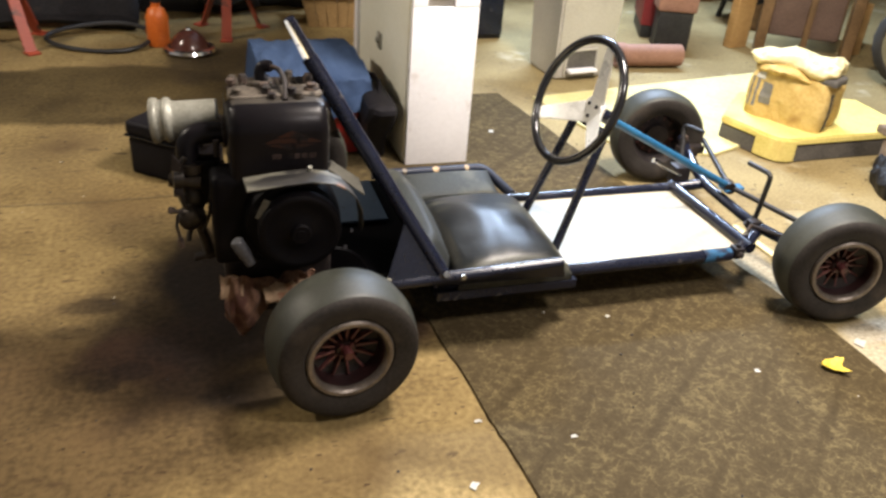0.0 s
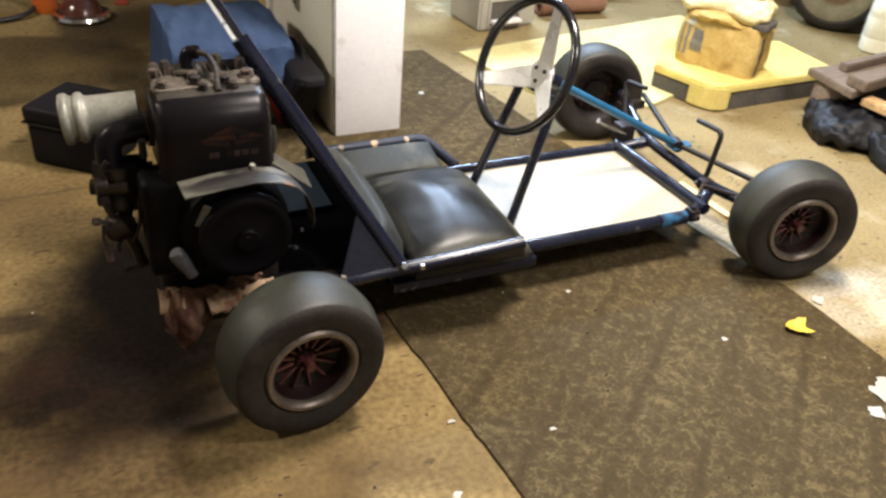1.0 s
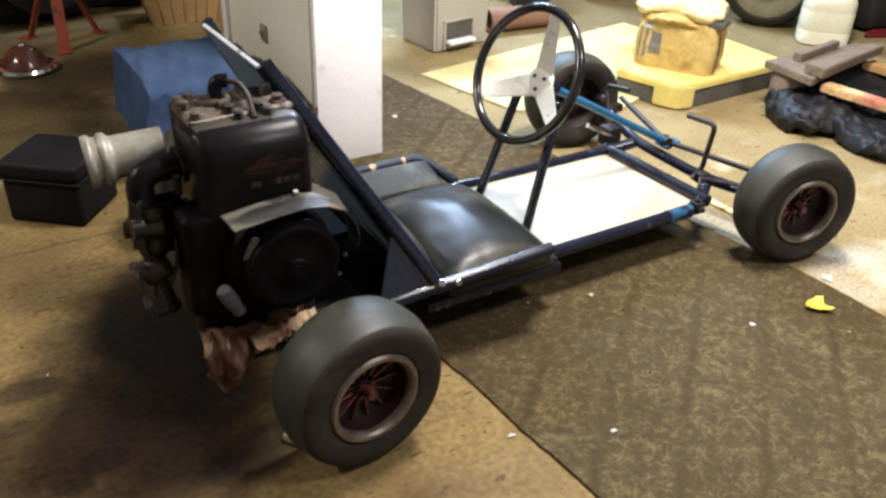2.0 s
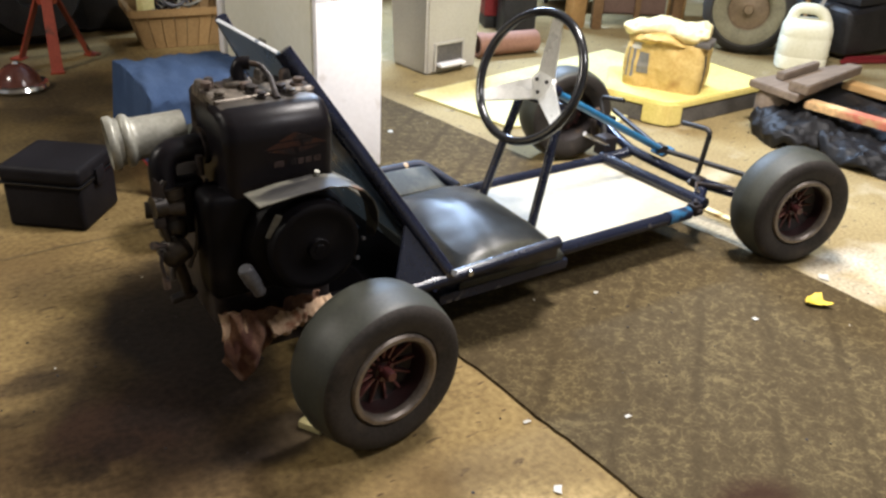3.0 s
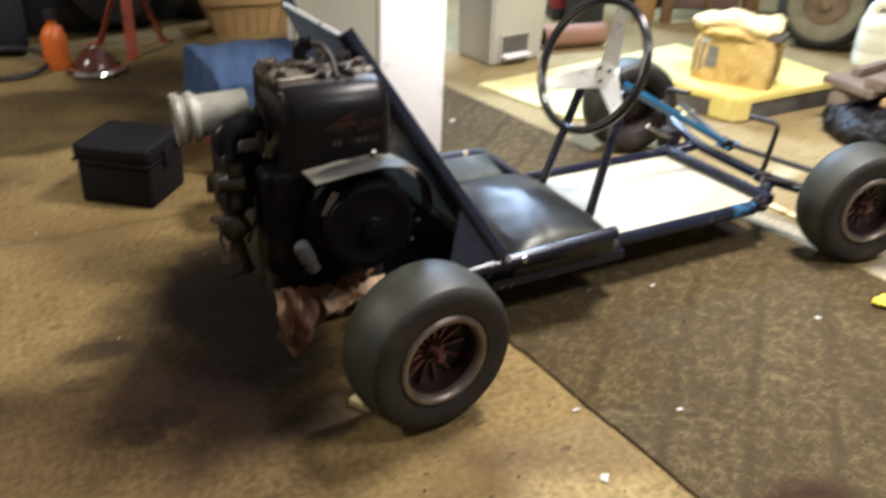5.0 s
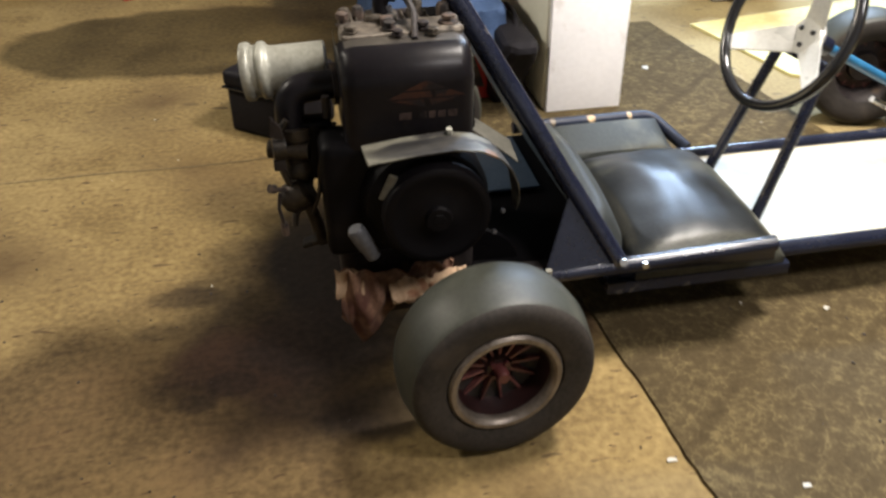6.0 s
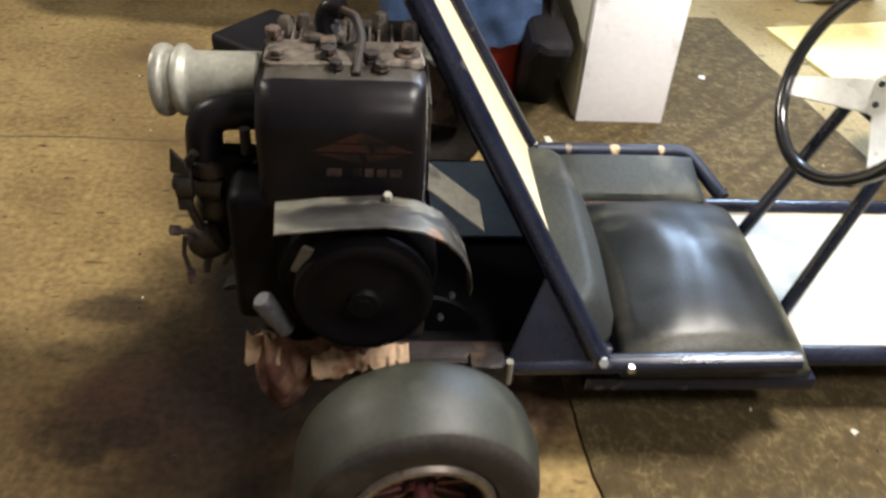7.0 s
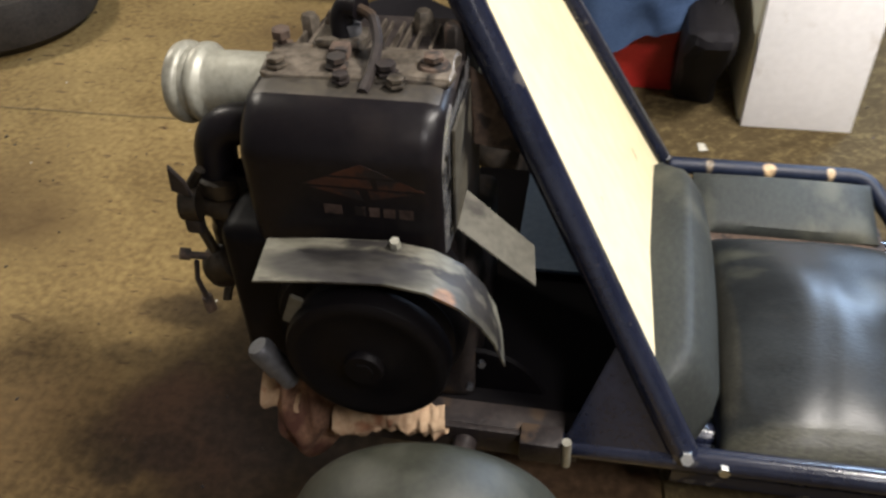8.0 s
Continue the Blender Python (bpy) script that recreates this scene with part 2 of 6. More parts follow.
RIB_RED = material("scuffed_red_ribs", (0.065, 0.0182, 0.0169), (0.169, 0.065, 0.0585), 0.4, 0.1, 25, 150, 0.3, 0.001, 0.15, (0.02, 0.009, 0.009), 26, 0.60)
RIM_LIP = material("bare_rim_lip", (0.1107, 0.09102, 0.07314), (0.2116, 0.1812, 0.1509), 0.45, 0.6, 25, 150, 0.2, 0.001, 0.15, (0.0492, 0.0307, 0.0246), 30, 0.66)
VINYL = material("black_vinyl", (0.00765, 0.00855, 0.009), (0.018, 0.01998, 0.01998), 0.36, 0, 9, 320, 0.5, 0.0012, 0.12, (0.0594, 0.0594, 0.0432), 10, 0.55, spec=0.26, spot_soft=0.2, stretch=(0.5, 1.5, 1), stains_and_shade=((0.468, 0.33, 0.022, 0.16, (0.060, 0.058, 0.040), 0.7), (0.36, 0.200, 0.13, 0.022, (0.050, 0.049, 0.034), 0.7), (0.258, 0.33, 0.012, 0.16, (0.040, 0.037, 0.027), 0.5)))
VINYL_DUSTY = material("dusty_grey_green_vinyl", (0.02228, 0.02457, 0.02363), (0.03848, 0.0432, 0.03848), 0.62, 0, 6, 220, 0.4, 0.0012, 0.12, (0.1053, 0.1053, 0.07965), 9, 0.55, spec=0.22, spot_soft=0.2, stretch=(1, 0.5, 1))
GLOSS_BLACK = material("glossy_black_plastic", (0.006, 0.006, 0.007), (0.012, 0.012, 0.013), 0.18, 0, 9, 200, 0.1, 0.0006, 0.08)
CARB = material("oily_brown_castings", (0.006396, 0.004797, 0.003198), (0.03998, 0.02932, 0.01918), 0.45, 0.4, 30, 150, 0.7, 0.002, 0.2, (0.0041, 0.00328, 0.00328), 26, 0.52, spot_soft=0.15)
PLY = material("pale_plywood", (0.60, 0.51, 0.315), (0.70, 0.61, 0.40), 0.55, 0, 5, 60, 0.12, 0.001, 0.1, (0.25, 0.17, 0.09), 30, 0.70, stretch=(1, 1, 0.45))
FLOOR_PLY = material("whitish_floor_board", (0.3682, 0.3357, 0.2427), (0.4369, 0.4046, 0.3116), 0.5, 0, 6, 90, 0.15, 0.001, 0.1, (0.3066, 0.2508, 0.1561), 7, 0.58, spot_soft=0.25)
WHITE = material("white_enamel", (0.80, 0.79, 0.80), (0.88, 0.87, 0.88), 0.36, 0, 5, 90, 0.08, 0.0006, 0.1, (0.50, 0.45, 0.40), 13, 0.63, spot_soft=0.16)
CREAM = material("cream_side_panel", (0.74, 0.73, 0.60), (0.82, 0.81, 0.69), 0.45, 0, 4, 70, 0.1, 0.0006, 0.1, (0.50, 0.47, 0.36), 9, 0.72)
BIN = material("beige_plastic", (0.344, 0.32, 0.271), (0.426, 0.402, 0.353), 0.45, 0, 6, 150, 0.1, 0.0005, 0.08)
YELLOW = material("yellow_painted_board", (0.533, 0.473, 0.189), (0.688, 0.628, 0.31), 0.55, 0, 5, 90, 0.2, 0.001, 0.1, (0.473, 0.344, 0.12), 6, 0.60, spot_soft=0.2)
FOAM = material("yellow_foam", (0.60, 0.49, 0.12), (0.76, 0.64, 0.22), 0.8, 0, 7, 120, 0.5, 0.002, 0.1, (0.50, 0.33, 0.085), 7, 0.56, spot_soft=0.2)
GREY_SIDE = material("dark_grey_edge", (0.05, 0.045, 0.04), (0.11, 0.10, 0.085), 0.8, 0, 14, 120, 0.5)
PAPER = material("crumpled_kraft_paper", (0.44, 0.29, 0.080), (0.57, 0.42, 0.150), 0.75, 0, 9, 110, 0.4, 0.002, 0.1, (0.34, 0.205, 0.06), 11, 0.62, spot_soft=0.15)
PAPER_TOP = material("pale_sack_paper", (0.60, 0.50, 0.24), (0.72, 0.63, 0.36), 0.75, 0, 14, 90, 0.7, 0.004, 0.1, (0.36, 0.24, 0.09), 26, 0.60, spot_soft=0.10)
INK = material("blue_grey_print", (0.12, 0.12, 0.12), (0.20, 0.19, 0.17), 0.7, 0, 20, 120, 0.2)
JUG = material("milky_plastic", (0.66, 0.64, 0.46), (0.78, 0.76, 0.60), 0.4, 0, 6, 110, 0.12, 0.001, 0.1)
BLACK_BAG = material("black_polythene", (0.006, 0.006, 0.0066), (0.0132, 0.0132, 0.0144), 0.5, 0, 9, 70, 0.6, 0.004, 0.12, spec=0.22)
BLACK_BOX = material("black_plastic_case", (0.0065, 0.006, 0.0072), (0.0135, 0.0125, 0.0145), 0.55, 0, 8, 170, 0.3, 0.0008, 0.1, spec=0.09)
WOOD_GREY = material("weathered_wood", (0.107, 0.0779, 0.0533), (0.205, 0.156, 0.111), 0.75, 0, 8, 80, 0.5, 0.002, 0.1, stretch=(0.2, 1, 1))
WOOD_TAN = material("tan_wood", (0.344, 0.197, 0.0697), (0.476, 0.295, 0.115), 0.6, 0, 8, 70, 0.3, 0.002, 0.1, stretch=(1, 0.2, 1))
CHIP = material("yellowed_softwood", (0.30, 0.26, 0.115), (0.42, 0.37, 0.18), 0.7, 0, 12, 90, 0.4, 0.002, 0.1, stretch=(0.3, 1, 1))
WOOD_RED = material("red_painted_wood", (0.36, 0.105, 0.062), (0.46, 0.16, 0.10), 0.6, 0, 8, 70, 0.3, 0.002, 0.1, (0.42, 0.27, 0.13), 15, 0.56, spot_soft=0.1, stains_and_shade=((1.70, 0.50, 0.09, 0.085, (0.46, 0.31, 0.15), 0.95),))
WOOD_BROWN = material("brown_furniture_wood", (0.10, 0.055, 0.022), (0.20, 0.115, 0.05), 0.5, 0, 8, 70, 0.3, 0.002, 0.1)
RED_PLASTIC = material("red_plastic", (0.328, 0.0131, 0.0115), (0.41, 0.023, 0.018), 0.45, 0, 6, 120, 0.1)
ORANGE = material("orange_red_paint", (0.24, 0.034, 0.015), (0.33, 0.058, 0.024), 0.5, 0, 12, 120, 0.25, 0.001, 0.1, (0.0615, 0.0246, 0.0154), 16, 0.60)
TERRACOTTA = material("terracotta", (0.20, 0.098, 0.062), (0.29, 0.152, 0.102), 0.75, 0, 9, 110, 0.3)
LENS = material("brown_red_lens", (0.0562, 0.0165, 0.012), (0.0975, 0.0338, 0.024), 0.18, 0, 9, 120, 0.1, 0.001, 0.08, (0.15, 0.09, 0.0675), 12, 0.62)
BLUE_FLAKES = material("flaking_blue_paint", (0.004, 0.006, 0.016), (0.010, 0.013, 0.030), 0.35, 0, 25, 150, 0.2, 0.001, 0.1, (0.018, 0.085, 0.17), 38, 0.50, spot_soft=0.06)
BOTTLE = material("orange_plastic", (0.50, 0.10, 0.012), (0.62, 0.15, 0.02), 0.4, 0, 8, 120, 0.1)
TARP = material("dark_tarpaulin", (0.010, 0.010, 0.012), (0.026, 0.025, 0.028), 0.75, 0, 6, 120, 0.5, 0.003, 0.1, (0.05, 0.042, 0.033), 9, 0.62, spec=0.2)
MAROON = material("maroon_paint", (0.15, 0.010, 0.014), (0.21, 0.018, 0.022), 0.5, 0, 8, 90, 0.15)
BLUE_CLOTH = material("blue_cloth", (0.026, 0.047, 0.100), (0.050, 0.080, 0.150), 0.9, 0, 10, 300, 0.5, 0.0015, 0.08, spec=0.1)
# one cloth: shade is in the darker, stained colour, lit folds get the paler
RAG = material("shaded_stained_rag", (0.080, 0.036, 0.020), (0.20, 0.110, 0.066), 0.9, 0, 20, 200, 0.6, 0.002, 0.05, (0.062, 0.021, 0.012), 22, 0.54, spot_soft=0.12)
RAG_LIT = material("lit_pink_rag", (0.2808, 0.1755, 0.1014), (0.4056, 0.2886, 0.1833), 0.9, 0, 26, 200, 0.6, 0.002, 0.05, (0.20, 0.09, 0.045), 30, 0.58)
BASKET = material("tan_basket_board", (0.213, 0.127, 0.0451), (0.312, 0.197, 0.0779), 0.8, 0, 9, 100, 0.4, per_piece=0.14)
LEAF = material("dry_yellow_leaf", (0.62, 0.44, 0.03), (0.78, 0.60, 0.08), 0.6, 0, 40, 200, 0.3)
SCRAP = material("white_scrap_paper", (0.396, 0.384, 0.33), (0.468, 0.456, 0.408), 0.8, 0, 40, 200, 0.2)
DARK_METAL = material("dark_machine_metal", (0.012, 0.012, 0.013), (0.035, 0.033, 0.032), 0.5, 0.3, 9, 110, 0.3)
HUB_DUST = material("dusty_wheel_disc", (0.115, 0.078, 0.042), (0.20, 0.142, 0.080), 0.65, 0.1, 18, 120, 0.3)
HUB_DUST_GREY = material("dust_on_rubber", (0.125, 0.112, 0.066), (0.20, 0.18, 0.112), 0.85, 0, 18, 120, 0.3)
DUSTY_TYRE = material("dusty_tractor_rubber", (0.0156, 0.01365, 0.01105), (0.0338, 0.02925, 0.02275), 0.8, 0, 12, 110, 0.5)
BROWN_LEATHER = material("brown_leather", (0.075, 0.042, 0.03), (0.13, 0.078, 0.056), 0.55, 0, 9, 160, 0.3)
DECAL_RED = material("faded_red_print", (0.020, 0.0110, 0.0095), (0.046, 0.018, 0.011), 0.5, 0, 60, 200, 0.1, 0.0004, 0.1, (0.012, 0.010, 0.011), 70, 0.45, spec=0.15, spot_soft=0.14)
DECAL_PALE = material("faded_pale_print", (0.0225, 0.015, 0.0135), (0.06375, 0.0435, 0.0375), 0.5, 0, 60, 200, 0.1, 0.0004, 0.1, (0.010, 0.008, 0.008), 80, 0.44, spec=0.15, spot_soft=0.14)
LAMP_GLOW = bpy.data.materials.new("lamp_glow")
LAMP_GLOW.use_nodes = True
LAMP_GLOW.node_tree.nodes["Principled BSDF"].inputs["Emission Color"].default_value = (1, 0.93, 0.8, 1)
LAMP_GLOW.node_tree.nodes["Principled BSDF"].inputs["Emission Strength"].default_value = 4.0


def carpet():
    """Dark brown mat: a faint trellis woven into the pile, with dust and worn patches."""
    m = bpy.data.materials.new("patterned_mat")
    m.use_nodes = True
    n, l = m.node_tree.nodes, m.node_tree.links
    bsdf = n["Principled BSDF"]
    tc = n.new("ShaderNodeTexCoord")
    wob = n.new("ShaderNodeTexNoise")
    wob.inputs["Scale"].default_value, wob.inputs["Detail"].default_value = 9, 4
    l.new(tc.outputs["Object"], wob.inputs["Vector"])
    shift = n.new("ShaderNodeVectorMath")
    shift.operation = "MULTIPLY_ADD"
    shift.inputs[1].default_value = (0.016, 0.016, 0)
    l.new(wob.outputs["Color"], shift.inputs[0])
    l.new(tc.outputs["Object"], shift.inputs[2])
    waves = []
    for turn, size, phase in ((49.0, 2.548, -0.385), (-56.0, 2.228, -1.0)):
        mp = n.new("ShaderNodeMapping")
        mp.inputs["Rotation"].default_value = (0, 0, radians(turn))
        l.new(shift.outputs[0], mp.inputs["Vector"])
        w = n.new("ShaderNodeTexWave")
        w.inputs["Scale"].default_value, w.inputs["Distortion"].default_value = size, 0.0
        w.inputs["Phase Offset"].default_value = phase
        l.new(mp.outputs["Vector"], w.inputs["Vector"])
        waves.append(w)
    weaker = n.new("ShaderNodeMath")
    weaker.operation = "MULTIPLY"
    weaker.inputs[1].default_value = 0.95
    l.new(waves[1].outputs["Fac"], weaker.inputs[0])
    trellis = n.new("ShaderNodeMath")
    trellis.operation = "MAXIMUM"
    l.new(waves[0].outputs["Fac"], trellis.inputs[0])
    l.new(weaker.outputs[0], trellis.inputs[1])

    def powered(value, exponent):
        p = n.new("ShaderNodeMath")
        p.operation = "POWER"
        p.inputs[1].default_value = exponent
        l.new(value, p.inputs[0])
        return p.outputs[0]

    cord, border = powered(trellis.outputs[0], 10.0), powered(trellis.outputs[0], 3.0)
    scroll = n.new("ShaderNodeTexNoise")
    scroll.inputs["Scale"].default_value, scroll.inputs["Detail"].default_value = 27, 1
    scroll.inputs["Distortion"].default_value = 1.1
    l.new(tc.outputs["Object"], scroll.inputs["Vector"])
    worn = n.new("ShaderNodeTexNoise")
    worn.inputs["Scale"].default_value, worn.inputs["Detail"].default_value = 70, 8
    worn.inputs["Roughness"].default_value = 0.72
    l.new(tc.outputs["Object"], worn.inputs["Vector"])
    patch = n.new("ShaderNodeTexNoise")
    patch.inputs["Scale"].default_value, patch.inputs["Detail"].default_value = 5, 5
    l.new(tc.outputs["Object"], patch.inputs["Vector"])
    pile = n.new("ShaderNodeTexNoise")
    pile.inputs["Scale"].default_value, pile.inputs["Detail"].default_value = 300, 3
    l.new(tc.outputs["Object"], pile.inputs["Vector"])

    def times_add(value, factor, base=None):
        t = n.new("ShaderNodeMath")
        t.operation = "MULTIPLY_ADD"
        t.inputs[1].default_value, t.inputs[2].default_value = factor, 0.0
        l.new(value, t.inputs[0])
        if base is not None:
            l.new(base, t.inputs[2])
        return t.outputs[0]

    faint = n.new("ShaderNodeMapRange")
    faint.inputs["From Min"].default_value, faint.inputs["From Max"].default_value = 0.36, 0.62
    l.new(patch.outputs["Fac"], faint.inputs["Value"])
    rubbed = n.new("ShaderNodeMath")
    rubbed.operation = "MULTIPLY"
    l.new(cord, rubbed.inputs[0])
    l.new(faint.outputs["Result"], rubbed.inputs[1])
    off = n.new("ShaderNodeMath")
    off.operation = "SUBTRACT"
    off.inputs[1].default_value = 0.5
    l.new(scroll.outputs["Fac"], off.inputs[0])
    size = n.new("ShaderNodeMath")
    size.operation = "ABSOLUTE"
    l.new(off.outputs[0], size.inputs[0])
    curl = n.new("ShaderNodeMapRange")
    curl.inputs["From Min"].default_value, curl.inputs["From Max"].default_value = 0.055, 0.0
    l.new(size.outputs[0], curl.inputs["Value"])
    relief = times_add(worn.outputs["Fac"], 0.36, times_add(pile.outputs["Fac"], 0.16))
    total = times_add(cord, -0.035, times_add(rubbed.outputs[0], -0.07, times_add(border, 0.045, times_add(curl.outputs["Result"], 0.055, times_add(patch.outputs["Fac"], 0.15, relief)))))
    ramp = n.new("ShaderNodeValToRGB")
    ramp.color_ramp.elements[0].position, ramp.color_ramp.elements[0].color = 0.20, (0.033, 0.0237, 0.0112, 1)
    ramp.color_ramp.elements[1].position, ramp.color_ramp.elements[1].color = 0.50, (0.160, 0.124, 0.057, 1)
    mid = ramp.color_ramp.elements.new(0.345)
    mid.color = (0.062, 0.0455, 0.0222, 1)
    l.new(total, ramp.inputs["Fac"])
    # an old red-brown spill
    spill = n.new("ShaderNodeMapping")
    spill.inputs["Location"].default_value, spill.inputs["Scale"].default_value = (-0.37 / 0.10, 0.36 / 0.06, 0), (1 / 0.10, 1 / 0.06, 0)
    l.new(shift.outputs[0], spill.inputs["Vector"])
    reach = n.new("ShaderNodeVectorMath")
    reach.operation = "LENGTH"
    l.new(spill.outputs["Vector"], reach.inputs[0])
    ragged = times_add(patch.outputs["Fac"], 0.9, reach.outputs["Value"])
    fade = n.new("ShaderNodeMapRange")
    fade.inputs["From Min"].default_value, fade.inputs["From Max"].default_value = 1.55, 1.0
    fade.inputs["To Min"].default_value, fade.inputs["To Max"].default_value = 0.0, 0.85
    l.new(ragged, fade.inputs["Value"])
    soaked = n.new("ShaderNodeMix")
    soaked.data_type = "RGBA"
    soaked.inputs["B"].default_value = (0.030, 0.0135, 0.008, 1)
    l.new(fade.outputs["Result"], soaked.inputs["Factor"])
    l.new(ramp.outputs["Color"], soaked.inputs["A"])
    l.new(soaked.outputs["Result"], bsdf.inputs["Base Color"])
    bsdf.inputs["Roughness"].default_value = 0.8
    bsdf.inputs["Specular IOR Level"].default_value = 0.08
    bp = n.new("ShaderNodeBump")
    bp.inputs["Strength"].default_value, bp.inputs["Distance"].default_value = 0.7, 0.003
    l.new(relief, bp.inputs["Height"])
    l.new(bp.outputs["Normal"], bsdf.inputs["Normal"])
    return m


MAT = carpet()


# ---------------------------------------------------------------- building helpers
def part(name, bm, mats, parent=None, label="", smooth=38):
    """Links a bmesh as one mesh object under a thing or under a part."""
    bmesh.ops.recalc_face_normals(bm, faces=bm.faces)
    me = bpy.data.meshes.new(name)
    bm.to_mesh(me)
    bm.free()
    for m in mats if isinstance(mats, (list, tuple)) else [mats]:
        me.materials.append(m)
    me.polygons.foreach_set("use_smooth", [True] * len(me.polygons))
    me.set_sharp_from_angle(angle=radians(smooth))
    ob = new(name, me)
    if parent:
        ob.parent = parent
    if label:
        tagged(ob, label)
    return ob


def thing(name, m, label, category, group="", kind=""):
    ob = new(name)
    ob.matrix_world = m
    ob.empty_display_size = 0.05
    return tagged(ob, label, category, group, kind)


def block(x0, x1, y0, y1, z0, z1, bevel=0.004, seg=2):
    bm = bmesh.new()
    bmesh.ops.create_cube(bm, size=1)
    bmesh.ops.transform(bm, matrix=Matrix.Translation(((x0 + x1) / 2, (y0 + y1) / 2, (z0 + z1) / 2)) @ Matrix.Diagonal((x1 - x0, y1 - y0, z1 - z0, 1)), verts=bm.verts)
    if bevel:
        bmesh.ops.bevel(bm, geom=bm.edges[:], offset=bevel, segments=seg, affect="EDGES", profile=0.6)
    return bm


def slab(points, z0, z1, bevel=0.0):
    """An upright prism over a plan polygon."""
    bm = bmesh.new()
    low = [bm.verts.new((x, y, z0)) for x, y in points]
    high = [bm.verts.new((x, y, z1)) for x, y in points]
    bm.faces.new(low[::-1])
    bm.faces.new(high)
    for i in range(len(points)):
        j = (i + 1) % len(points)
        bm.faces.new((low[i], low[j], high[j], high[i]))
    if bevel:
        bmesh.ops.bevel(bm, geom=bm.edges[:], offset=bevel, segments=2, affect="EDGES")
    return bm


def plate(corners, thick, bevel=0.0015):
    """A flat board through three or more corners in space, thickened along its normal."""
    c = [Vector(p) for p in corners]
    nrm = (c[1] - c[0]).cross(c[2] - c[0]).normalized() * thick
    bm = bmesh.new()
    a = [bm.verts.new(p) for p in c]
    b = [bm.verts.new(p + nrm) for p in c]
    bm.faces.new(a[::-1])
    bm.faces.new(b)
    for i in range(len(c)):
        j = (i + 1) % len(c)
        bm.faces.new((a[i], a[j], b[j], b[i]))
    if bevel:
        bmesh.ops.bevel(bm, geom=bm.edges[:], offset=bevel, segments=2, affect="EDGES")
    return bm


def rounded(points, radius, steps=5):
    """A path with its inner corners turned into bends."""
    p = [Vector(q) for q in points]
    out = [p[0]]
    for a, b, c in zip(p, p[1:], p[2:]):
        r = min(radius, (a - b).length * 0.45, (c - b).length * 0.45)
        s, e = b + (a - b).normalized() * r, b + (c - b).normalized() * r
        out += [s.lerp(b, k / steps).lerp(b.lerp(e, k / steps), k / steps) for k in range(steps + 1)]
    return out + [p[-1]]


def tube(points, radius, seg=12, bm=None, closed=False, taper=None):
    """A round bar along a path."""
    p = [Vector(q) for q in points]
    bm = bm or bmesh.new()
    ring, prev, n = [], None, len(p)
    for i, q in enumerate(p):
        if closed:
            t = (p[(i + 1) % n] - p[i - 1]).normalized()
        else:
            t = (p[min(i + 1, n - 1)] - p[max(i - 1, 0)]).normalized()
        if prev is None:
            side = t.orthogonal().normalized()
        else:
            side = (prev - t * prev.dot(t)).normalized()
        prev = side
        up = t.cross(side)
        r = radius if taper is None else radius * taper[i]
        ring.append([bm.verts.new(q + r * (math.cos(a) * side + math.sin(a) * up)) for a in (2 * math.pi * k / seg for k in range(seg))])
    pairs = list(zip(ring, ring[1:])) + ([(ring[-1], ring[0])] if closed else [])
    for a, b in pairs:
        shift = 0
        if closed and a is ring[-1]:
            shift = min(range(seg), key=lambda s: (a[0].co - b[s].co).length)
        for k in range(seg):
            bm.faces.new((a[k], a[(k + 1) % seg], b[(k + 1 + shift) % seg], b[(k + shift) % seg]))
    if not closed:
        bm.faces.new(ring[0][::-1])
        bm.faces.new(ring[-1])
    return bm


def lathe(profile, seg=40, m=None):
    """Revolves (radius, height) pairs about z."""
    bm = bmesh.new()
    rows = []
    for r, h in profile:
        if r < 1e-6:
            rows.append([bm.verts.new((0, 0, h))])
        else:
            rows.append([bm.verts.new((r * math.cos(2 * math.pi * k / seg), r * math.sin(2 * math.pi * k / seg), h)) for k in range(seg)])
    for a, b in zip(rows, rows[1:]):
        for k in range(seg):
            j = (k + 1) % seg
            if len(a) == 1 and len(b) == 1:
                continue
            if len(a) == 1:
                bm.faces.new((a[0], b[j], b[k]))
            elif len(b) == 1:
                bm.faces.new((a[k], a[j], b[0]))
            else:
                bm.faces.new((a[k], a[j], b[j], b[k]))
    if m is not None:
        bm.transform(m)
    return bm


def axis_to(place, direction):
    """A pose whose z axis points along a direction."""
    return Matrix.Translation(place) @ Vector(direction).to_track_quat("Z", "Y").to_matrix().to_4x4()


def bolt(place, direction, r=0.006, h=0.005):
    return lathe([(0, 0), (r, 0), (r, h * 0.8), (r * 0.85, h), (0, h)], 6, axis_to(place, direction))


def lumpy(bm, amount, size, seed=0):
    """Pushes the points of a mesh about, for cloth, paper and sacking."""
    off = Vector((seed * 7.31, seed * 3.17, seed * 1.93))
    for v in bm.verts:
        v.co += noise.noise_vector(v.co / size + off) * amount
        v.co += noise.noise_vector(v.co / (size * 0.35) + off) * amount * 0.4
    return bm


def divided(bm, cuts):
    bmesh.ops.subdivide_edges(bm, edges=bm.edges[:], cuts=cuts, use_grid_fill=True)
    return bm


def joined(*parts):
    """Several bmeshes as one."""
    out = bmesh.new()
    for b in parts:
        me = bpy.data.meshes.new("tmp")
        b.to_mesh(me)
        b.free()
        out.from_mesh(me)
        bpy.data.meshes.remove(me)
    return out


